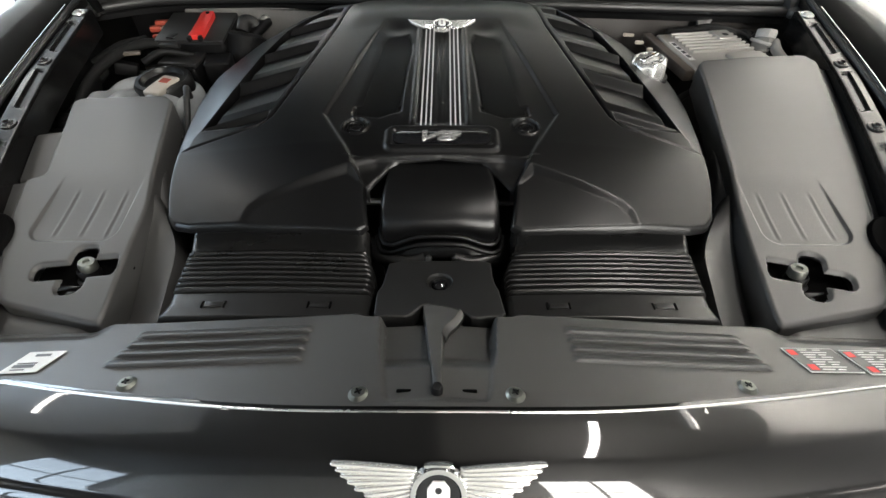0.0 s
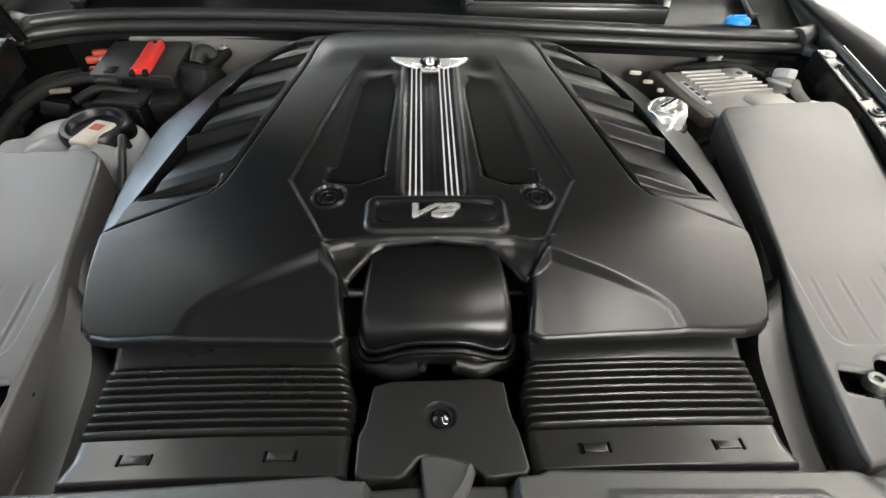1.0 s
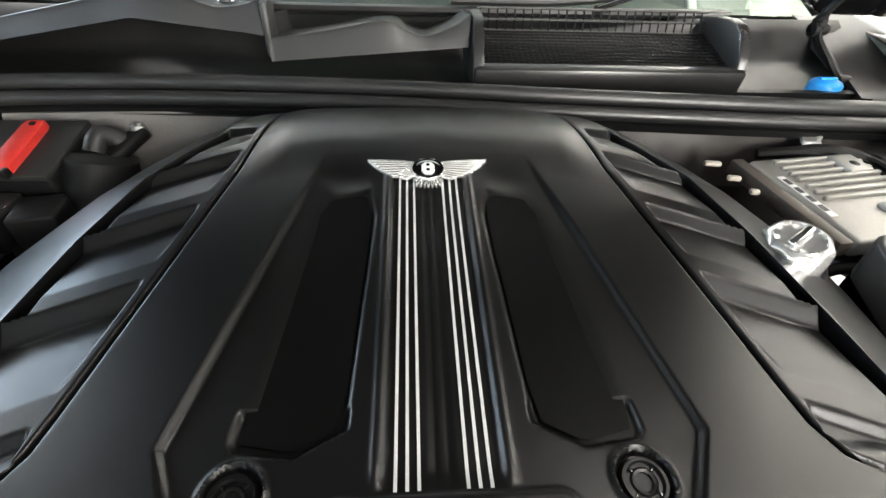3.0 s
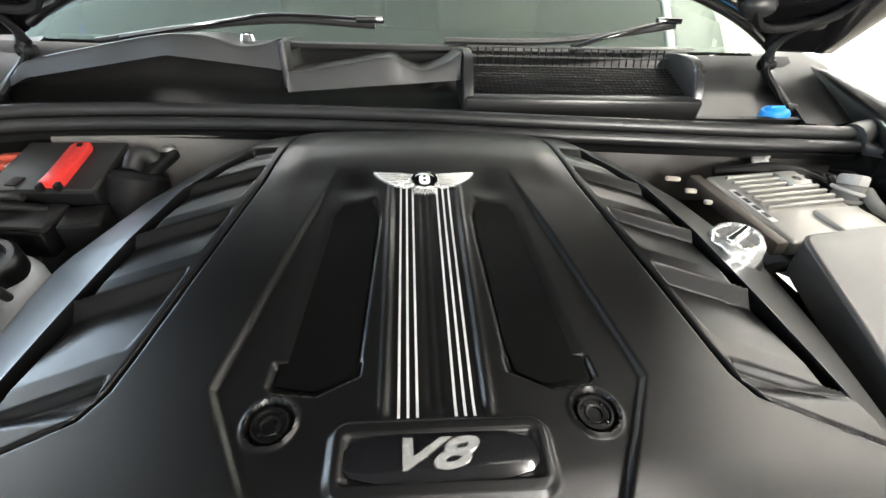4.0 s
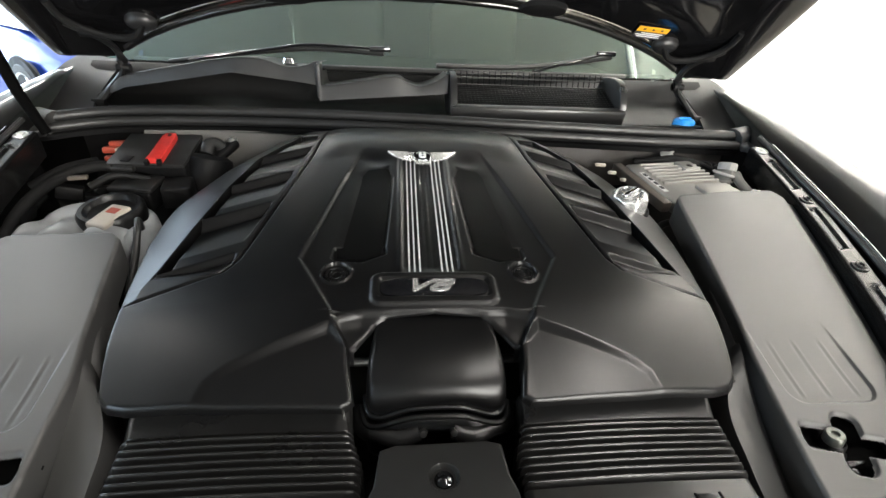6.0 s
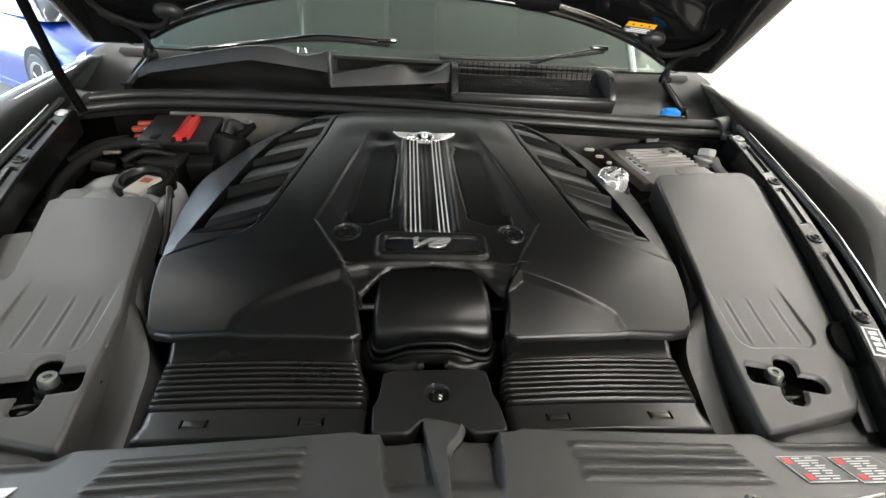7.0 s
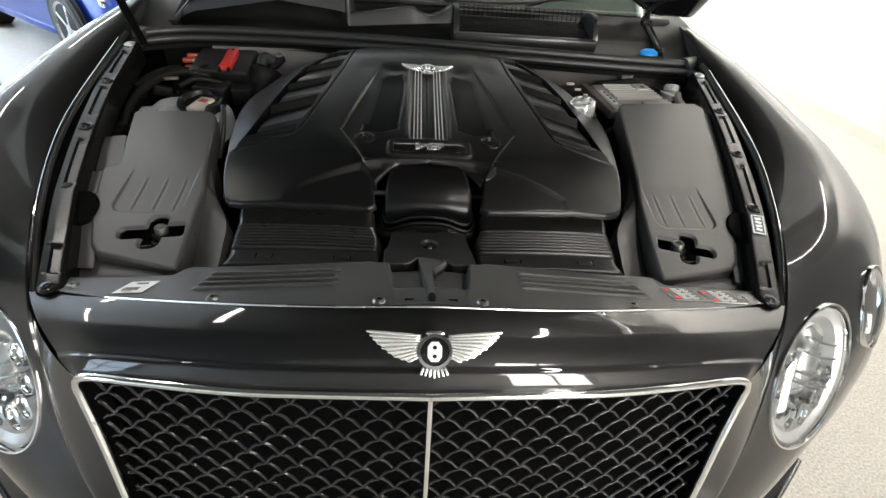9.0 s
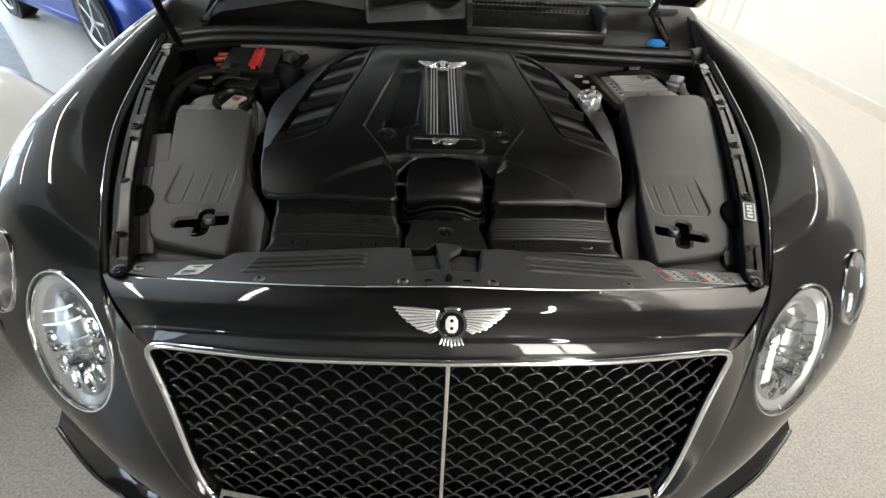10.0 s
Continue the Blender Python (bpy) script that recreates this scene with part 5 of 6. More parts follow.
# ---- ribbed air ducts ----
for f in (1, -1):
    duct = thing("air_duct", "black ribbed air intake duct between grille and engine", "air duct", group="ribbed air ducts")
    outx = ([0.385, 0.41, 0.545], [0.362, 0.357, 0.378])
    n = 260
    yy = np.linspace(0.384, 0.556, n)
    prof = 1.036 - 0.04 * (yy - 0.40) + 0.38 * np.maximum(0, yy - 0.518)
    ribs = 0.012 * np.abs(np.sin(np.pi * (yy - 0.4315) / 0.0104)) ** 1.3 * st(0.4305, 0.4325, yy) * st(0.5155, 0.5140, yy)
    prof = prof + ribs - 0.0075 * st(0.429, 0.432, yy) * st(0.518, 0.515, yy)
    prof = prof - 0.012 * st(0.390, 0.384, yy)
    xx = np.linspace(0, 1, 46)
    x0 = 0.088 + 0.02 * st(0.46, 0.54, yy) + 0.0035 * (ribs > 0.002)
    x1 = np.interp(yy, *outx) - 0.004 * (ribs < 0.002) * (yy > 0.432) * (yy < 0.514)
    X = x0[:, None] + (x1 - x0)[:, None] * xx
    edge_d = np.minimum(xx, 1 - xx) * 0.28
    Z = prof[:, None] + 0.004 * np.sin(np.pi * xx)[None] - edge_drop(edge_d, 0.009)[None]
    p = np.stack([f * X, np.repeat(yy[:, None], 46, axis=1), Z], axis=-1)
    b = Build().grid(p)
    for e in (p[:, 0], p[:, -1], p[0]):
        b.grid(np.stack([e, e + (0, 0, -0.04)]))
    part("duct_shell", b, DUCT, duct, "", 50)
    for cx in (0.155, 0.292):
        part("clip_tab", Build().box((0.024, 0.009, 0.003), 0.001, pose(f * cx, 0.408, 1.0388, -2, 0, 0)), DUCT, duct)
        for dx in (-0.0145, 0.0145):
            # near-black bars; the colour stands in for shade in the clip slots
            part("clip_slot", Build().box((0.0022, 0.011, 0.006), 0.0006, pose(f * (cx + dx), 0.408, 1.0375)), VOID, duct)
    part("mouth", Build().box((0.27, 0.03, 0.06), 0.006, pose(f * 0.222, 0.374, 1.000)), BLACK, duct)


# ---- front slam panel ----
def slam_front(x):
    return 0.236 + 0.235 * np.abs(x) ** 2


def slam_top(x, y):
    X = np.abs(x)
    z = 1.087 - 0.094 * X - 0.16 * (y - slam_front(x))
    # pressed ridges
    s = (X - 0.15) / 0.21
    left = np.where(x < 0, 1.0, 0.85)
    for k in range(4):
        yc = 0.312 + 0.0148 * k
        ridge = st(yc - 0.0050, yc - 0.0036, y) * st(yc + 0.0086, yc - 0.0010, y) * st(0.148, 0.156, X) * st(0.378 - 0.004 * k, 0.366 - 0.004 * k, X)
        z = z + 0.0050 * ridge * left
    # dip in front of the tower covers
    z = z - 0.016 * st(0.405, 0.45, X) * st(0.352, 0.378, y)
    # pocket of the bonnet latch
    wide_ = np.interp(y, [0.240, 0.256, 0.31, 0.37], [0.048, 0.056, 0.065, 0.071])
    pocket = 0.003 + 0.019 * st(0.290, 0.322, y)
    return z - pocket * st(0.0, 0.007, wide_ - X) * st(0.246, 0.254, y)


slam = thing("slam_panel", "dark grey textured plastic panel over the radiator", "radiator panel")
b = Build()
xs = np.concatenate([np.linspace(0.0, 0.10, 60), np.linspace(0.10, 0.615, 190)[1:]])
for f in (1, -1):
    back = np.interp(xs, [0.0, 0.072, 0.09, 0.10, 0.36, 0.42, 0.46, 0.60, 0.615], [0.376, 0.376, 0.378, 0.383, 0.383, 0.384, 0.384, 0.386, 0.365])
    front = slam_front(xs) - 0.001
    ya, yb = np.maximum(0.304, front + 0.012), np.minimum(0.3705, back - 0.004)
    ya = np.minimum(ya, yb - 0.004)
    knots = [(front, ya, 34), (ya, yb, 96), (yb, back, 14)]
    Y = np.concatenate([k0[:, None] + (k1 - k0)[:, None] * np.linspace(0, 1, n_, endpoint=False) for k0, k1, n_ in knots] + [back[:, None]], axis=1)
    X = np.repeat((f * xs)[:, None], Y.shape[1], axis=1)
    d = np.minimum((back[:, None] - Y), Y - front[:, None] + 0.004)
    Z = slam_top(X, Y) - edge_drop(np.maximum(0, d), 0.005)
    p = np.stack([X, Y, Z], axis=-1)
    b.grid(p)
    b.grid(np.stack([p[:, -1], p[:, -1] + (0, 0.004, -0.03)]))
part("panel_shell", b, PLASTIC, slam, "", 60)
for sx in (-0.571, -0.333, -0.078, 0.078, 0.331, 0.553):
    sy = float(slam_front(sx)) + (0.021 if abs(sx) < 0.5 else 0.016)
    m = Matrix.Translation((sx, sy, float(slam_top(np.array([sx]), np.array([sy]))[0]))) @ Matrix.Rotation(radians(-9), 4, "X")
    clip = part("screw", Build().lathe([(0, 0.002), (0.0030, 0.002), (0.0034, 0.0045), (0.0070, 0.004), (0.0085, 0.002), (0.0105, 0.0)], 22, m), SCREWM, slam, "black plastic screw clip")
    part("cross_slot", Build().box((0.008, 0.0016, 0.001), 0, m @ pose(0, 0, 0.0046, 0, 0, 30)).box((0.0016, 0.008, 0.001), 0, m @ pose(0, 0, 0.0046, 0, 0, 30)), BLACK, clip)
# two white blocks added in place of lamp glints on the nose lip
for sx, mat_ in ((-0.232, WHITE), (0.258, WHITE)):
    m = Matrix.Translation((sx, float(slam_front(sx)) - 0.004, float(slam_top(np.array([sx]), slam_front(np.array([sx])))[0]) + 0.003))
    part("buffer", Build().box((0.022, 0.012, 0.008), 0.003, m), mat_, slam, "small white block in place of a lamp glint")


def slam_frame(x, y, turn=0):
    z = float(slam_top(np.array([x]), np.array([y]))[0])
    dx = (float(slam_top(np.array([x + 0.02]), np.array([y]))[0]) - z) / 0.02
    dy = (float(slam_top(np.array([x]), np.array([y + 0.02]))[0]) - z) / 0.02
    n = Vector((-dx, -dy, 1)).normalized()
    xa = Vector((1, 0, dx)).normalized()
    return Matrix.Translation(Vector((x, y, z)) + n * 0.0012) @ Matrix((xa, n.cross(xa), n)).transposed().to_4x4() @ pose(0, 0, 0, 0, 0, turn)


m = slam_frame(-0.466, 0.319, 1) @ Matrix.Diagonal((0.82, 0.88, 1, 1))
card = tagged(part("paper_label", Build().prism([(-0.034, -0.019), (0.019, -0.019), (0.036, 0.017), (-0.017, 0.017)], 0, 0.0012, 0, m), WHITE, None), "white paper label stuck on the front panel", "label")
for k, (x, y, w, h) in enumerate([(0.008, 0.010, 0.022, 0.004), (-0.004, -0.004, 0.028, 0.002), (-0.006, -0.009, 0.030, 0.005), (-0.010, -0.015, 0.02, 0.0015)]):
    part("bar", Build().box((w, h, 0.0005), 0, m @ pose(x, y, 0.0015)), LABELGREY, card)
for lx in (0.440, 0.510):
    m = slam_frame(lx, 0.326, 2) @ Matrix.Diagonal((0.93, 0.93, 1, 1))
    wl = thing("warning_label", "grey warning label with red corners on the front panel", "label", group="warning labels")
    part("label_field", Build().prism([(-0.036, 0.020), (-0.024, -0.020), (0.045, -0.020), (0.031, 0.020)], 0, 0.0010, 0, m), WHITE, wl)
    part("label_inner", Build().prism([(-0.0348, 0.0190), (-0.0232, -0.0190), (0.0437, -0.0190), (0.0303, 0.0190)], 0.0010, 0.0013, 0, m), LABELGREY, wl)
    for (x, y) in ((-0.0265, 0.0120), (-0.0165, -0.0125)):
        part("red_mark", Build().prism([(-0.0055, 0.0042), (-0.004, -0.0042), (0.0055, -0.0042), (0.004, 0.0042)], 0, 0.0005, 0, m @ pose(x, y, 0.0013)), LABELRED, wl)
    for k in range(9):
        y = 0.0160 - 0.0040 * k
        for j, w in ((0, 0.012 + 0.004 * ((k * 5) % 3)), (1, 0.010 + 0.005 * ((k * 7) % 2))):
            part("bar", Build().box((w, 0.0013, 0.0004), 0, m @ pose(-0.006 - y * 0.3 + 0.020 * j + 0.5 * w - 0.006, y, 0.0016)), WHITE, wl)

# ---- latch cover in the middle ----
latch = thing("latch_cover", "dark plastic cover over the bonnet latch", "latch cover")


# two near-black bars whose colour replaces the shade inside the latch slots
for x in (-0.033, 0.033):
    z = float(slam_top(np.array([x]), np.array([0.262]))[0])
    part("slot", Build().box((0.015, 0.004, 0.004), 0.0008, pose(x, 0.262, z - 0.0012)), VOID, latch, "narrow near-black bar standing in for a shaded slot")


def latch_plate_top(x, y):
    return 1.0505 - 0.05 * (y - 0.42) - 0.007 * st(0.017, 0.0145, np.hypot(x - 0.001, y - 0.441))


part("latch_plate", moulded([(-0.070, 0.484), (0.072, 0.486), (0.074, 0.440), (0.079, 0.424), (0.084, 0.379), (0.042, 0.376), (0.030, 0.388), (-0.018, 0.400), (-0.036, 0.378), (-0.080, 0.379), (-0.081, 0.420), (-0.075, 0.434)], latch_plate_top, 0.003, 0.022, 0, 60, 280, 1, 0.12), PLATE, latch)
part("push_pin", Build().lathe([(0, 0.004), (0.004, 0.0035), (0.0065, 0.001), (0.010, 0.0), (0.012, -0.003)], 24, pose(0.001, 0.441, 1.0445)), PIANO, latch, "round black push pin")
LV = np.linspace(0, 1, 40)
ly = 0.398 - 0.136 * LV
lx0 = np.interp(ly, [0.262, 0.275, 0.30, 0.345, 0.385, 0.398], [-0.0035, -0.0045, -0.0075, -0.013, -0.018, -0.020])
lx1 = np.interp(ly, [0.262, 0.30, 0.340, 0.352, 0.370, 0.385, 0.398], [0.0045, 0.005, 0.006, 0.009, 0.020, 0.0275, 0.029])
lz = np.interp(ly, [0.262, 0.30, 0.345, 0.385, 0.398], [1.088, 1.076, 1.062, 1.051, 1.050])
lever = Build().grid(np.stack([np.stack([lx0 - 0.001, ly, lz - 0.022], -1), np.stack([lx0, ly, lz - 0.002], -1), np.stack([lx0 + 0.0012, ly, lz], -1), np.stack([0.5 * (lx0 + lx1), ly, lz + 0.0012], -1), np.stack([lx1 - 0.0012, ly, lz], -1), np.stack([lx1, ly, lz - 0.002], -1), np.stack([lx1 + 0.001, ly, lz - 0.022], -1)]))
lv = part("release_lever", lever, PLASTIC, latch, "tapered release lever", 40)
part("lever_tip", Build().lathe([(0, 0.004), (0.0045, 0.003), (0.0062, -0.001), (0.0062, -0.02)], 18, pose(0.0005, 0.260, 1.087)), BLACK, lv)
run = spline([(0.0285, 0.388, 1.053), (0.021, 0.371, 1.056), (0.010, 0.355, 1.061), (0.006, 0.342, 1.064)], 20)
part("lever_fin", Build().grid(np.stack([run + (-0.002, 0.002, 0.001), run, run + (0.0035, -0.005, -0.004), run + (0.0035, -0.004, -0.012)])), PLATE, lv, "turned-up edge of the lever", 30)


# ---- suspension tower covers ----
def plane(x, y):
    return 1.155 - 0.235 * (0.958 - y)


CROSS = {1: (0.516, 0.466, -12), -1: (-0.511, 0.471, 7)}
GROOVES = {1: (0.500, 0.539, 0.582), -1: (0.495, 0.532, 0.572)}


def cross_hole(x, y, f):
    cx, cy, a = CROSS[f]
    ca, sa = math.cos(radians(a)), math.sin(radians(a))
    u, v = (x - cx) * ca + (y - cy) * sa, -(x - cx) * sa + (y - cy) * ca
    arm1 = rrect(u, v, 0, 0, 0.057, 0.0138, 0.011)
    nook = rrect(u, v, -f * 0.030, 0.002, 0.026, 0.0165, 0.006)
    arm2 = rrect(u - 0.10 * v, v, 0.004, 0.0, 0.0180, 0.040, 0.014)
    return np.minimum(np.minimum(arm1, arm2), nook)


def tower_top(f):
    def top(x, y):
        X = np.abs(x)
        z = plane(x, y)
        # shallow pocket with three grooves
        pocket = rrect(X, y, 0.543, 0.595, 0.066, 0.077, 0.024)
        z = z - 0.0040 * st(0.0015, -0.0035, pocket) * st(0.655, 0.56, y)
        for g in GROOVES[f]:
            gx = X - g
            z = z + 0.0005 * (np.exp(-((gx - 0.002) / 0.0022) ** 2) - np.exp(-((gx + 0.003) / 0.0026) ** 2)) * st(0.524, 0.536, y) * st(0.622, 0.600, y)
        z = z - 0.005 * st(0.002, -0.002, cross_hole(x, y, f))
        return z
    return top


RIGHT_TOWER = [(0.520, 0.966), (0.640, 0.982), (0.744, 0.987), (0.762, 0.960), (0.733, 0.84), (0.688, 0.66), (0.652, 0.545), (0.610, 0.436), (0.590, 0.416), (0.442, 0.388), (0.440, 0.405), (0.449, 0.50), (0.460, 0.59), (0.476, 0.66), (0.503, 0.834)]
LEFT_TOWER = [(-0.690, 0.842), (-0.662, 0.72), (-0.645, 0.650), (-0.672, 0.638), (-0.650, 0.55), (-0.606, 0.44), (-0.585, 0.418), (-0.440, 0.386), (-0.440, 0.405), (-0.448, 0.50), (-0.452, 0.585), (-0.470, 0.66), (-0.505, 0.852)]
for f, poly, cen in ((1, RIGHT_TOWER, (0.575, 0.62)), (-1, LEFT_TOWER, (-0.560, 0.60))):
    tw = thing("tower_cover", "grey black moulded plastic suspension tower cover", "tower cover", group="suspension tower covers")
    lid = moulded(poly, tower_top(f), 0.006, 0.05, 0.001, 170, 560, 2, 0.09, cen)
    lv_ = np.concatenate(lid.v)
    hole = cross_hole(lv_[:, 0], lv_[:, 1], f) < -0.0015
    lid.f = [q for q in lid.f if not all(hole[i] for i in q)]
    part("lid", lid, PLASTIC, tw, "", 60)
    # lower apron round the lid
    apron = [(f * 0.400, 0.378), (f * 0.398, 0.46), (f * 0.408, 0.55), (f * 0.470, 0.66), (f * 0.500, 0.80), (f * 0.60, 0.82), (f * 0.695, 0.68), (f * 0.680, 0.58), (f * 0.664, 0.50), (f * 0.648, 0.44), (f * 0.630, 0.372), (f * 0.50, 0.368)]
    part("apron", moulded(apron[::-f], lambda x, y: plane(x, y) - 0.026 + 0.010 * st(0.44, 0.39, y) - 0.030 * st(0.475, 0.435, np.abs(x)), 0.006, 0.09, 0.0, 24, 160), PLASTIC, tw)
    # sloping fin towards the duct
    fin = Build()
    a = spline([(f * 0.462, 0.62, 1.066), (f * 0.449, 0.53, 1.020), (f * 0.440, 0.44, 0.984), (f * 0.434, 0.388, 0.974)], 30)
    c = spline([(f * 0.462, 0.63, 1.050), (f * 0.402, 0.535, 1.030), (f * 0.388, 0.46, 1.012), (f * 0.378, 0.390, 1.000)], 30)
    e = c + (f * -0.008, 0.004, -0.06)
    fin.grid(np.stack([a, 0.5 * (a + c) + (0, 0, 0.003), c, c * 0.5 + e * 0.5 + (0, 0, 0.008), e]))
    part("side_fin", fin, PLASTIC, tw, "", 50)
    cx, cy = CROSS[f][:2]
    zc = float(plane(0, cy))
    m = Matrix.Translation((cx - f * 0.008, cy + 0.010, zc - 0.034))
    stud = part("strut_bolt", Build().lathe([(0.0, 0.036), (0.0042, 0.036), (0.0048, 0.039), (0.0100, 0.039), (0.0116, 0.035), (0.0118, 0.026)], 24, m @ Matrix.Rotation(radians(-f * 8), 4, "Y")), SCREWM, tw, "dark steel strut bolt in a cross-shaped hole")
    # added near-black sheet; its colour stands in for shade under the hole
    tilt = Matrix.Translation((cx, cy, zc - 0.024)) @ Matrix.Rotation(math.atan(0.235), 4, "X")
    part("hole_shade", Build().prism(rounded([(-0.064, -0.050), (0.064, -0.050), (0.064, 0.050), (-0.064, 0.050)], 1).tolist(), -0.003, 0.0, 0, tilt), VOID, tw, "near-black sheet standing in for shade below the hole")
    part("stud_body", Build().lathe([(0.0117, 0.027), (0.0140, 0.024), (0.0150, 0.012), (0.019, 0.010), (0.020, 0.0), (0.024, -0.004)], 24, m), BLACK, stud)
    part("bracket", Build().box((0.05, 0.02, 0.008), 0.002, pose(cx + f * 0.012, cy - 0.004, zc - 0.030, 0, 0, 14)), RAILPAINT, stud)
    part("bracket", Build().box((0.016, 0.05, 0.008), 0.002, pose(cx + f * 0.004, cy, zc - 0.032, 0, 0, -10)), RAILPAINT, stud)
    # rounded cut-out with a hose behind the lid: a near-black cap replaces its shade
    part("cut_out_shade", Build().lathe([(0.0, 0.004), (0.9, 0.004), (1.0, 0.0), (1.0, -0.02)], 28, pose(f * 0.655, 0.524, 1.058, 13, 0, f * -20) @ Matrix.Diagonal((0.027, 0.042, 1, 1))), VOID, tw, "near-black cap standing in for a shaded cut-out")
part("side_flap", moulded([(-0.728, 0.762), (-0.682, 0.772), (-0.646, 0.658), (-0.698, 0.648)], lambda x, y: plane(x, y) - 0.016, 0.004, 0.03, smooth=1, cut=0.06), PLASTIC, tw)
EDGES = {1: ([(0.752, 0.955), (0.731, 0.84), (0.688, 0.66), (0.652, 0.545), (0.612, 0.436), (0.598, 0.392)], [(0.772, 0.945), (0.755, 0.84), (0.713, 0.66), (0.672, 0.545), (0.632, 0.436), (0.618, 0.392)]),
         -1: ([(0.672, 0.636), (0.661, 0.59), (0.649, 0.545), (0.606, 0.436), (0.590, 0.392)], [(0.696, 0.634), (0.689, 0.59), (0.676, 0.545), (0.636, 0.436), (0.622, 0.392)])}
for f in (1, -1):
    side = thing("edge_trim", "dark plastic filler strip beside the tower cover", "trim strip", group="tower cover edge strips")
    fold, brim = (spline([(f * x, y, 0) for x, y in e], 80) for e in EDGES[f])
    fold[:, 2], brim[:, 2] = plane(0, fold[:, 1]) - 0.006, plane(0, brim[:, 1]) - 0.008
    part("strip", Build().grid(np.stack([fold + (f * -0.010, 0, -0.001), fold, 0.5 * (fold + brim), brim, brim + (f * 0.002, 0, -0.003), brim + (f * 0.002, 0, -0.04)])), PLASTIC, side, "", 50)

# ---- coolant tank ----
tank = thing("coolant_tank", "milky white plastic coolant expansion tank with a black cap", "coolant tank")


def tank_top(x, y):
    lobes = 0.024 * np.abs(np.sin((x + 0.77) / 0.072 * np.pi)) ** 0.7
    return 1.078 + lobes * st(1.0, 0.93, y) + 0.012 * st(0.96, 1.03, y) - 0.02 * st(1.06, 1.10, y)


part("tank_body", moulded([(-0.735, 0.90), (-0.750, 1.00), (-0.715, 1.065), (-0.64, 1.075), (-0.555, 1.05), (-0.522, 1.0), (-0.522, 0.945), (-0.545, 0.905), (-0.72, 0.885)], tank_top, 0.028, 0.05, 0.005, 50, 200), TANK, tank, "", 70)
cm = Matrix.Translation((-0.598, 0.985, 1.094)) @ Matrix.Rotation(radians(8), 4, "X")
capp = part("cap", Build().lathe([(0.058, -0.03), (0.058, 0.010), (0.053, 0.017), (0.045, 0.017), (0.042, 0.008), (0.040, 0.006), (0.0, 0.006)], 40, cm), COVER, tank, "black screw cap with a pale lid tab")
part("lid_tab", Build().box((0.040, 0.070, 0.016), 0.005, cm @ pose(0.012, -0.030, 0.012, 0, 0, -16), 3), CAPGREY, capp, "pale grey lid tab")
part("mark", Build().box((0.02, 0.016, 0.001), 0, cm @ pose(0.016, -0.018, 0.0205, 0, 0, -16)), ORANGE, capp)
part("overflow_hose", Build().tube(spline([(-0.530, 0.945, 1.085), (-0.520, 0.925, 1.112), (-0.508, 0.895, 1.108), (-0.506, 0.86, 1.07), (-0.512, 0.82, 1.02)], 40), 0.006, 10), RUBBER, tank, "black overflow hose")

# ---- battery corner ----
batt = thing("battery_box", "black battery terminal box with a red terminal cover", "battery box")
part("box_body", Build().box((0.16, 0.13, 0.07), 0.008, pose(-0.607, 1.232, 1.105, 12, 0, 0), 3), BLACK, batt)
part("lid", Build().box((0.165, 0.136, 0.010), 0.003, pose(-0.609, 1.225, 1.141, 12, 0, 0), 2), COWLM, batt, "flat dark lid")
part("lid_tab", Build().box((0.045, 0.02, 0.014), 0.003, pose(-0.655, 1.158, 1.120, 12, 0, 0)), COWLM, batt)
part("lid_slot", Build().box((0.020, 0.022, 0.003), 0.001, pose(-0.652, 1.176, 1.137, 12, 0, -10)), BLACK, batt, "black slot in the lid")
rm = Matrix.Translation((-0.589, 1.218, 1.146)) @ Matrix.Rotation(radians(12.5), 4, "X") @ Matrix.Rotation(radians(3), 4, "Z") @ Matrix.Diagonal((0.56, 0.62, 0.7, 1))
redc = part("terminal_cover", Build().prism(rounded([(-0.036, -0.095), (0.026, -0.095), (0.028, -0.06), (0.032, 0.09), (-0.024, 0.09), (-0.030, -0.06)], 1, 0.12).tolist(), -0.002, 0.016, 0.005, rm), RED, batt, "bright red plastic terminal cover")
part("catch", Build().box((0.014, 0.012, 0.006), 0.002, rm @ pose(0.006, 0.070, 0.017)), BLACK, redc)
for x in (-0.028, 0.018):
    part("hinge_lug", Build().box((0.016, 0.022, 0.018), 0.004, rm @ pose(x, -0.100, 0.006)), BLACK, redc)
for k, (x, y, z, l) in enumerate([(-0.712, 1.268, 1.140, 0.042), (-0.722, 1.248, 1.132, 0.036), (-0.715, 1.226, 1.118, 0.026)]):
    part("fuse", Build().box((l, 0.016, 0.014), 0.004, pose(x, y, z, 0, 0, 12)), ORANGE, batt, "orange red fuse holder")
part("fuse_clip", Build().box((0.016, 0.02, 0.012), 0.003, pose(-0.698, 1.240, 1.134)), CAPGREY, batt)

relay = thing("relay_box", "small black relay box with a plain lid", "relay box")
part("relay_body", Build().box((0.088, 0.07, 0.05), 0.006, pose(-0.622, 1.132, 1.068, 6, 0, -4), 3), BLACK, relay)
part("relay_lid", Build().box((0.094, 0.066, 0.012), 0.004, pose(-0.622, 1.132, 1.096, 6, 0, -4), 2), COWLM, relay)
part("relay_body", Build().box((0.06, 0.06, 0.05), 0.006, pose(-0.535, 1.128, 1.078, 4, 0, 12), 3), BLACK, relay)
pump = thing("vacuum_unit", "black round vacuum unit with a mounting lug", "vacuum unit")
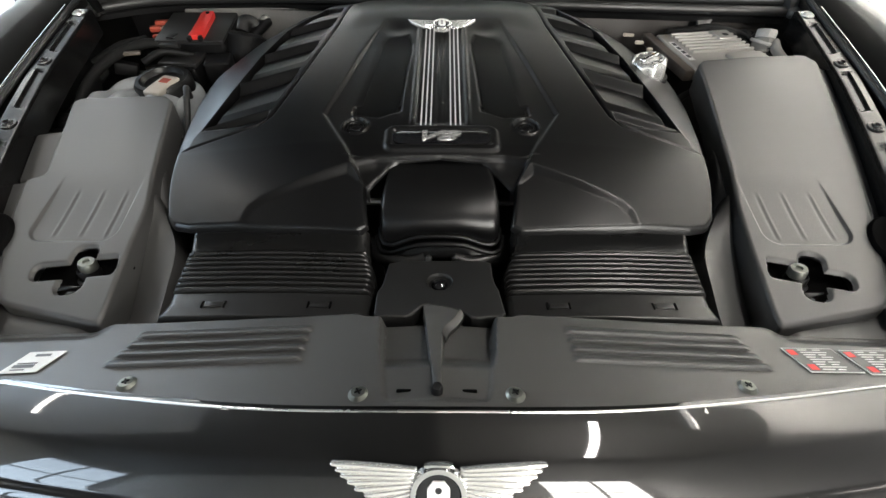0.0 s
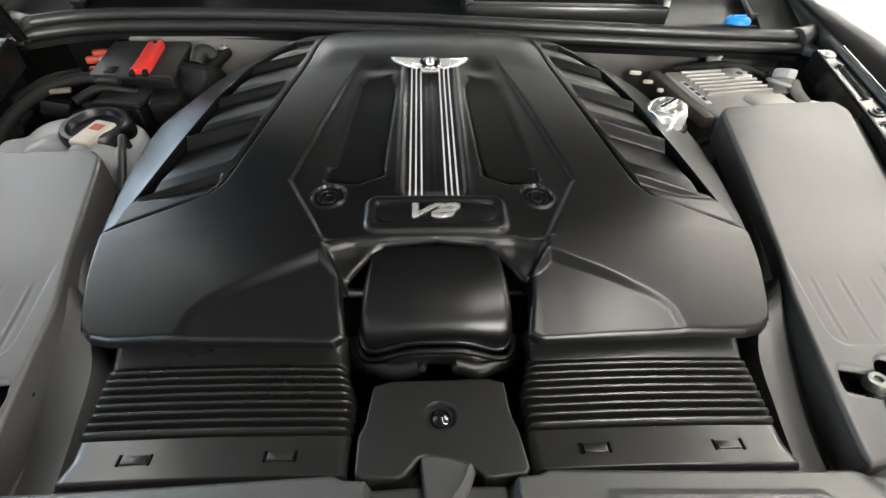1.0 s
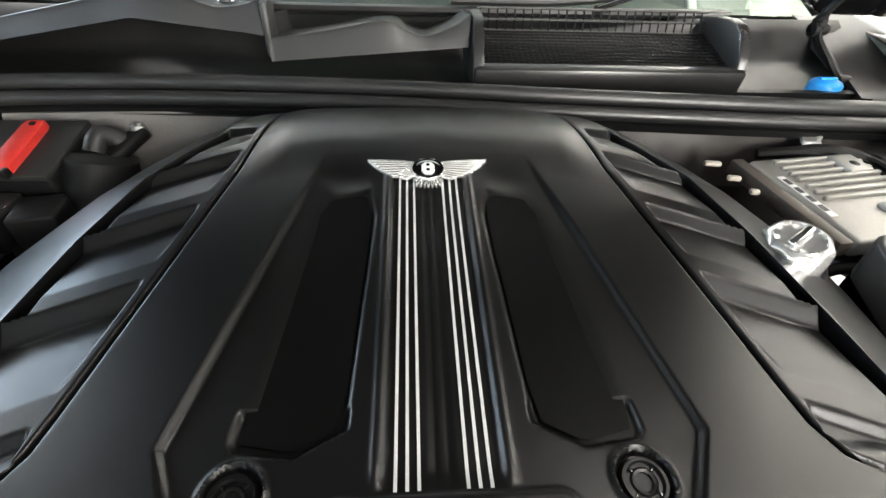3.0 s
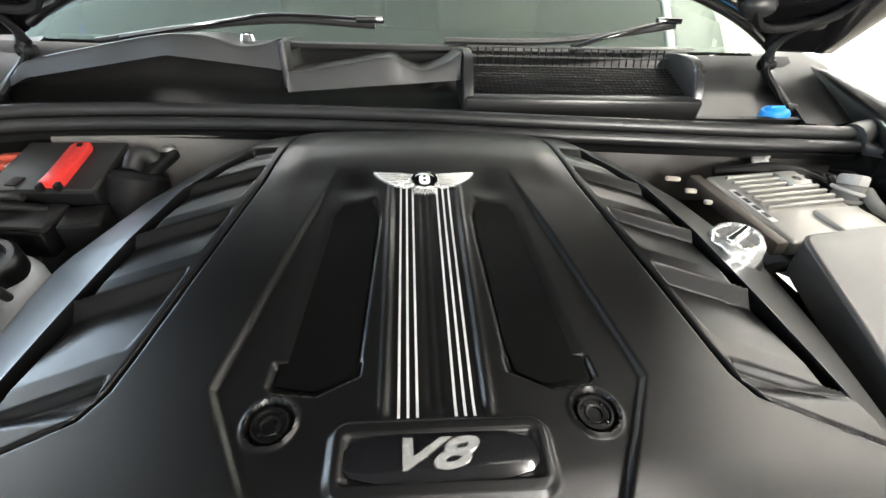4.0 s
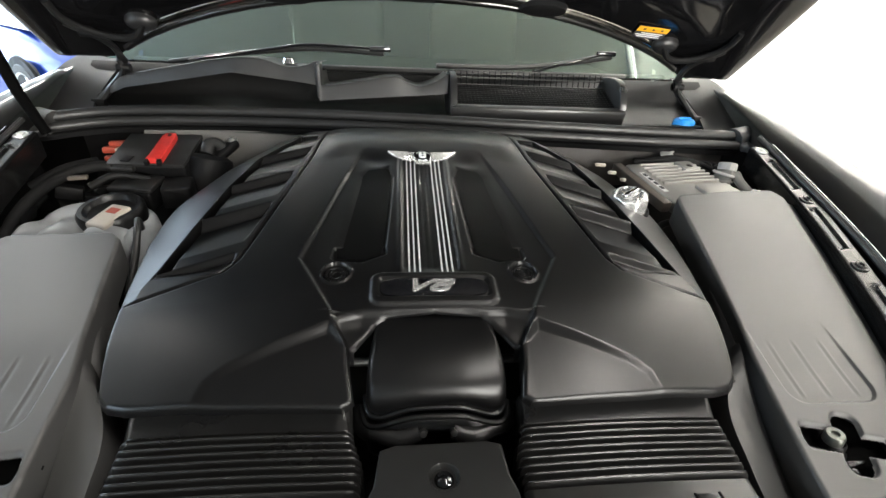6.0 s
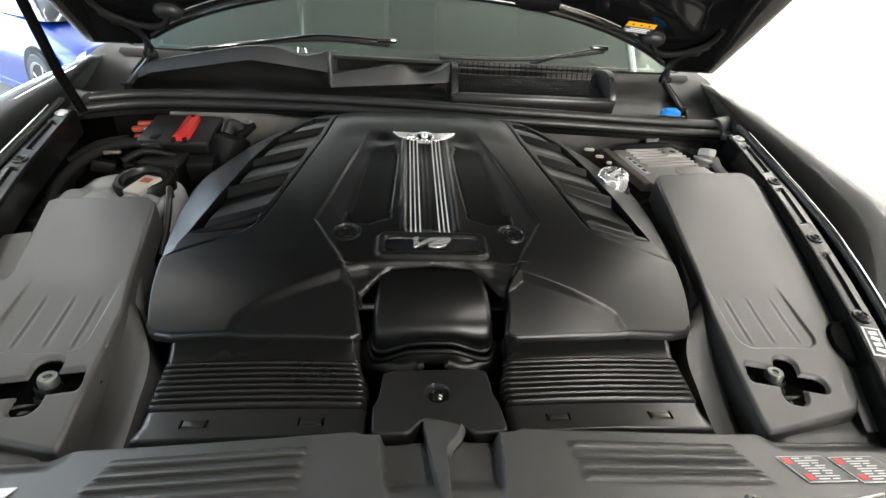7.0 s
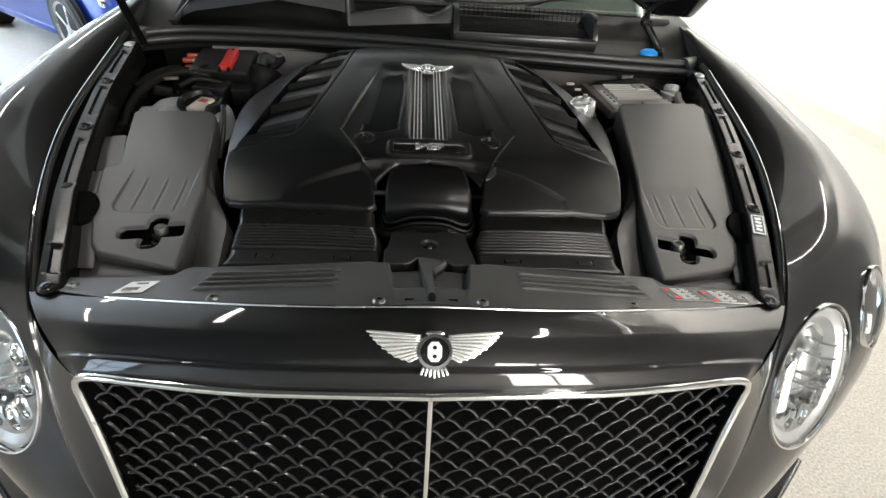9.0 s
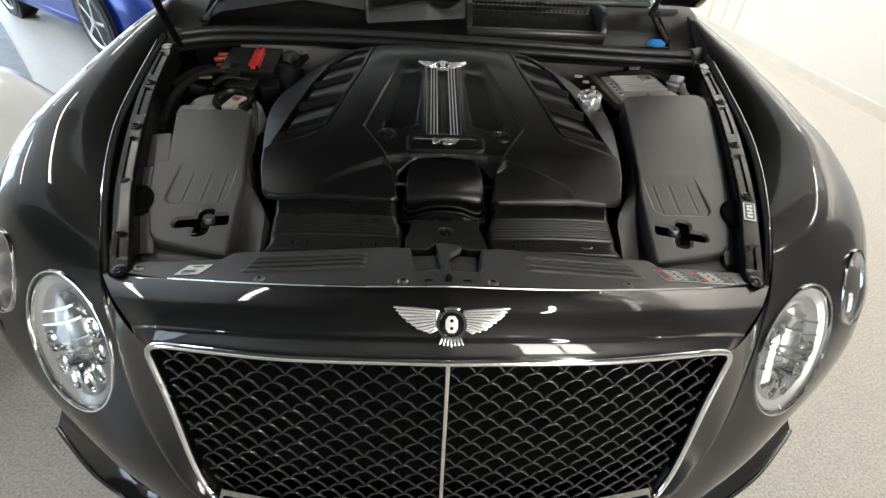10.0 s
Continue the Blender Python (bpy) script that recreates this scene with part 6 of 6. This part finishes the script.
part("drum", Build().lathe([(0.0, 0.045), (0.035, 0.044), (0.050, 0.036), (0.054, 0.02), (0.054, -0.05)], 32, pose(-0.505, 1.225, 1.085, -20, 10, 0)), BLACK, pump)
part("ring", Build().tube([(-0.505 + 0.0545 * math.cos(a), 1.225 + 0.0545 * math.sin(a) * 0.94, 1.092 + 0.0186 * math.sin(a) - 0.009 * math.cos(a)) for a in np.linspace(0, 2 * math.pi, 41)], 0.0018, 6), SATIN, pump, "thin bright clamp ring")
part("elbow", Build().tube(spline([(-0.505, 1.238, 1.128), (-0.500, 1.256, 1.146), (-0.488, 1.268, 1.142), (-0.478, 1.272, 1.128)], 24), 0.016, 14), RUBBER, pump, "black rubber elbow")
part("lug", Build().box((0.03, 0.075, 0.022), 0.009, pose(-0.470, 1.268, 1.128, 20, 0, -28), 3), BLACK, pump)
part("lug_bolt", Build().lathe([(0.0, 0.008), (0.006, 0.008), (0.0085, 0.004), (0.012, 0.003), (0.013, -0.004)], 20, pose(-0.460, 1.294, 1.145, -20, 0, 0)), STEEL, pump, "bright steel bolt head")

# ---- control unit and its cables ----
ecu = thing("control_unit", "ribbed cast aluminium engine control unit", "control unit")
em = Matrix.Translation((0.625, 1.108, 1.118)) @ Matrix.Rotation(radians(4), 4, "X") @ Matrix.Rotation(radians(8), 4, "Z")
part("housing", Build().box((0.185, 0.205, 0.028), 0.006, em, 3), ALU, ecu)
for k in range(7):
    part("cooling_rib", Build().box((0.150, 0.007, 0.008), 0.002, em @ pose(0.012, 0.086 - 0.0165 * k, 0.0165)), ALU, ecu)
part("raised_pad", Build().box((0.085, 0.06, 0.010), 0.004, em @ pose(0.045, -0.066, 0.017)), ALU, ecu)
part("raised_pad", Build().box((0.045, 0.05, 0.012), 0.005, em @ pose(0.055, 0.062, 0.018)), ALU, ecu)
part("plug_hole", Build().lathe([(0, 0.001), (0.007, 0.001), (0.009, 0.0)], 16, em @ pose(0.056, 0.056, 0.0235)), BLACK, ecu)
rail_m = em @ pose(-0.115, 0.0, 0.006)
part("side_rail", Build().box((0.022, 0.21, 0.024), 0.004, rail_m), BROWN, ecu, "brown grey side rail")
part("bar", Build().box((0.012, 0.10, 0.0008), 0, em @ pose(-0.080, 0.0, 0.0148)), WHITE, ecu, "narrow label strip")
for k in range(4):
    part("bar", Build().box((0.008, 0.014, 0.0006), 0, em @ pose(-0.080, 0.035 - 0.022 * k, 0.0155)), INK, ecu)
for k, (x, y) in enumerate([(0.446, 1.176), (0.462, 1.140), (0.478, 1.110)]):
    t_ = thing("hose_clip", "pale plastic hose clip", "clip", group="pale clips")
    part("clip_body", Build().box((0.026 - 0.006 * k, 0.010, 0.008), 0.004, pose(x, y, 1.142 - 0.006 * k, 0, 0, -10)), CAPGREY, t_)
con = thing("plug_connector", "grey taped plug connector with a wire bundle", "connector")
pm = pose(0.744, 1.128, 1.122, -16, 14, 16)
part("plug_body", Build().prism(rounded([(-0.021, -0.022), (0.017, -0.027), (0.021, 0.020), (-0.014, 0.026)], 1).tolist(), -0.05, 0.028, 0.006, pm), TAPE, con, "grey taped plug body")
part("plug_cap", Build().prism(rounded([(-0.020, -0.014), (0.014, -0.026), (0.020, 0.014), (-0.010, 0.025)], 1).tolist(), 0.028, 0.046, 0.005, pm), TAPEPALE, con, "pale grey plug cap")
for k in range(5):
    part("tape_turn", Build().tube([pm @ Vector((0.0235 * math.cos(a) + 0.001, 0.0265 * math.sin(a) - 0.001, 0.018 - 0.015 * k + 0.006 * math.sin(a + 1.3 * k))) for a in np.linspace(0, 2 * math.pi, 25)], 0.0038, 6), TAPE if k % 2 else TAPEPALE, con)
part("taped_lead", Build().tube(spline([pm @ Vector((0.012, -0.020, 0.020)), (0.757, 1.092, 1.136), (0.766, 1.066, 1.122), (0.776, 1.042, 1.112)], 24), 0.0105, 10), TAPE, con, "grey taped lead")
for k in range(5):
    o = 0.009 * (k - 2)
    part("wire", Build().tube(spline([(0.755 + o, 1.100, 1.120), (0.765 + o, 1.060, 1.118), (0.772 + o * 1.5, 1.025, 1.100), (0.79 + o, 0.99, 1.07)], 24), 0.0045, 7), LOOM if k % 2 else CAPGREY, con)
part("wire_clip", Build().box((0.025, 0.03, 0.02), 0.004, pose(0.772, 1.045, 1.122, 0, 0, -35)), WHITE, con)
loomt = thing("wiring_loom", "black sleeved wiring loom in the engine bay", "wiring loom", group="wiring looms")
rnd = random.Random(5)
for k in range(9):
    y0 = 1.19 + 0.006 * k
    part("cable", Build().tube(spline([(0.56 + 0.03 * k, 1.235, 1.13), (0.64 + 0.02 * k, 1.215 - 0.004 * k, 1.140 + rnd.uniform(-0.01, 0.01)), (0.74, 1.19 - 0.008 * k, 1.125 + rnd.uniform(-0.012, 0.012)), (0.80, 1.10 - 0.02 * k, 1.09)], 30), rnd.uniform(0.005, 0.010), 8), LOOM, loomt)
silver = thing("ground_strap", "shiny braided ground strap with a tag", "ground strap")
part("strap", Build().tube(spline([(0.668, 1.262, 1.168), (0.664, 1.248, 1.158), (0.652, 1.240, 1.150), (0.645, 1.235, 1.145)], 20), 0.008, 8, squash=0.5), SATIN, silver)
part("tag", Build().lathe([(0, 0.004), (0.016, 0.003), (0.018, 0)], 18, pose(0.648, 1.238, 1.150, 30, 0, 0)), SATIN, silver)
loomb = thing("wiring_loom", "thick black corrugated hoses beside the coolant tank", "wiring loom", group="wiring looms")
for k, pts in enumerate([
        [(-0.80, 0.93, 1.02), (-0.795, 1.02, 1.08), (-0.76, 1.10, 1.115), (-0.70, 1.16, 1.125), (-0.66, 1.17, 1.10)],
        [(-0.83, 1.12, 1.09), (-0.77, 1.15, 1.12), (-0.73, 1.20, 1.12)],
        [(-0.78, 0.78, 0.98), (-0.80, 0.88, 1.03), (-0.81, 1.0, 1.05), (-0.80, 1.10, 1.08)],
        [(-0.70, 1.10, 1.10), (-0.66, 1.13, 1.115), (-0.60, 1.15, 1.10)],
        [(0.50, 0.98, 1.03), (0.54, 1.0, 1.07), (0.60, 0.99, 1.08), (0.66, 1.0, 1.06)],
        [(0.46, 0.96, 1.00), (0.49, 0.88, 1.05), (0.47, 0.78, 1.0)]]):
    part("hose", Build().tube(spline(pts, 40), 0.011 if k < 3 else 0.008, 10), LOOM, loomb)
part("hose_clip", Build().box((0.036, 0.014, 0.008), 0.003, pose(-0.715, 1.098, 1.122, 0, 0, 15)), BROWN, loomb, "brass coloured clip")
for k in range(10):
    t_ = k / 9
    part("bracket", Build().box((0.02 + 0.03 * rnd.random(), 0.02 + 0.03 * rnd.random(), 0.03), 0.004, pose(-0.80 + 0.05 * rnd.random(), 0.80 + 0.42 * t_, 1.03 + 0.05 * rnd.random(), 0, 20 * rnd.random(), 60 * rnd.random())), BLACK, loomb)
# washer filler cap
wcap = thing("washer_cap", "bright blue washer fluid filler cap", "filler cap")
part("cap_disc", Build().lathe([(0.0, 0.010), (0.018, 0.0095), (0.027, 0.006), (0.031, 0.001), (0.031, -0.02)], 30, pose(0.772, 1.398, 1.196, 6, 0, 0) @ Matrix.Diagonal((1.0, 0.8, 1, 1))), BLUE, wcap)
part("cap_grip", Build().box((0.034, 0.006, 0.005), 0.002, pose(0.772, 1.398, 1.207)), BLUE, wcap)


# ---- other cars in the showroom ----
def parked_car(name, label, paint, m, length=4.5, lower=None):
    """A whole parked car, its nose towards local +x, with the origin on the floor under its middle."""
    c = thing(name, label, "car")
    c.matrix_world = m
    n = 60
    t = np.linspace(0, 1, n)
    x = (t - 0.5) * length
    belt = np.interp(t, [0, 0.05, 0.3, 0.7, 0.93, 1], [0.78, 0.94, 0.97, 0.94, 0.80, 0.55])
    half_w = 0.92 * (1 - 0.25 * np.abs(2 * t - 1) ** 6)
    body = Build()
    arcs = np.linspace(0, np.pi, 24)
    rows = []
    for k in range(n):
        sec = []
        for a in arcs:
            sy = math.cos(a)
            sec.append((x[k], half_w[k] * np.sign(sy) * abs(sy) ** 0.35, 0.28 + (belt[k] - 0.28) * math.sin(a) ** 0.55))
        rows.append(sec)
    body.grid(np.array(rows))
    for end in (rows[0], rows[-1]):
        mid_ = np.mean(np.array(end), axis=0)
        body.grid(np.stack([np.array(end), 0.5 * (np.array(end) + mid_) + (0.03 * np.sign(mid_[0]), 0, 0), np.repeat(mid_[None] + (0.04 * np.sign(mid_[0]), 0, 0), len(end), axis=0)]))
    part("body", body, paint, c, "", 50)
    cab = Build()
    ct = np.linspace(0, 1, 30)
    rows = []
    for k in ct:
        hgt = math.sin(np.pi * k) ** 0.55 * 0.46
        sec = [(-length * 0.30 + k * length * 0.56, 0.70 * math.cos(a) * (1 - 0.15 * math.sin(a)), 0.92 + hgt * math.sin(a) ** 0.6) for a in arcs]
        rows.append(sec)
    cab.grid(np.array(rows))
    part("cabin", cab, PIANO, c, "dark glazed cabin", 50)
    for wx in (-length * 0.29, length * 0.30):
        for f in (1, -1):
            wm = pose(wx, f * 0.82, 0.345, 90, 0, 0)
            part("wheel_arch", Build().lathe([(0.0, f * -0.112), (0.39, f * -0.112), (0.40, f * -0.09)], 40, wm), BLACK, c)
            wh = part("wheel", Build().lathe([(0.25, -0.12), (0.32, -0.12), (0.345, -0.09), (0.345, 0.09), (0.32, 0.12), (0.255, 0.12), (0.25, 0.0)], 40, wm), RUBBER, c)
            part("rim", Build().lathe([(0.235, f * -0.11), (0.258, f * -0.125), (0.262, f * -0.10), (0.24, 0.0)], 40, wm), SATIN, wh)
            part("brake_disc", Build().lathe([(0.0, f * -0.05), (0.17, f * -0.05), (0.17, 0)], 30, wm), STEEL, wh)
            for k in range(5):
                part("spoke", Build().box((0.20, 0.035, 0.02), 0.006, wm @ Matrix.Rotation(radians(72 * k), 4, "Z") @ pose(0.135, 0.0, f * -0.105)), SATIN, wh)
            part("hub", Build().lathe([(0, f * -0.125), (0.05, f * -0.12), (0.055, f * -0.08)], 20, wm), SATIN, wh)
    for f in (1, -1):
        m2 = pose(length * 0.435, f * 0.66, 0.66, 0, 55, f * 22) @ Matrix.Diagonal((0.11, 0.15, 1, 1))
        part("headlamp", Build().lathe([(0, 0.035), (0.6, 0.03), (0.95, 0.012), (1.0, 0.0), (1.05, -0.02)], 30, m2), CHROME, c)
        part("sill", Build().box((length * 0.42, 0.05, 0.08), 0.015, pose(0.0, f * 0.90, 0.27)), lower or paint, c)
    part("grille", Build().box((0.05, 0.9, 0.22), 0.02, pose(length * 0.485, 0, 0.42)), BLACK, c)
    return c


parked_car("parked_car", "bright blue metallic coupe parked on the showroom floor", BLUECAR, pose(-3.92, 6.37, 0, 0, 0, -37.7), 4.3)
parked_car("parked_car", "white car parked beside the open car", WHITECAR, pose(-4.0, 1.27, 0, 0, 0, 9), 4.3)
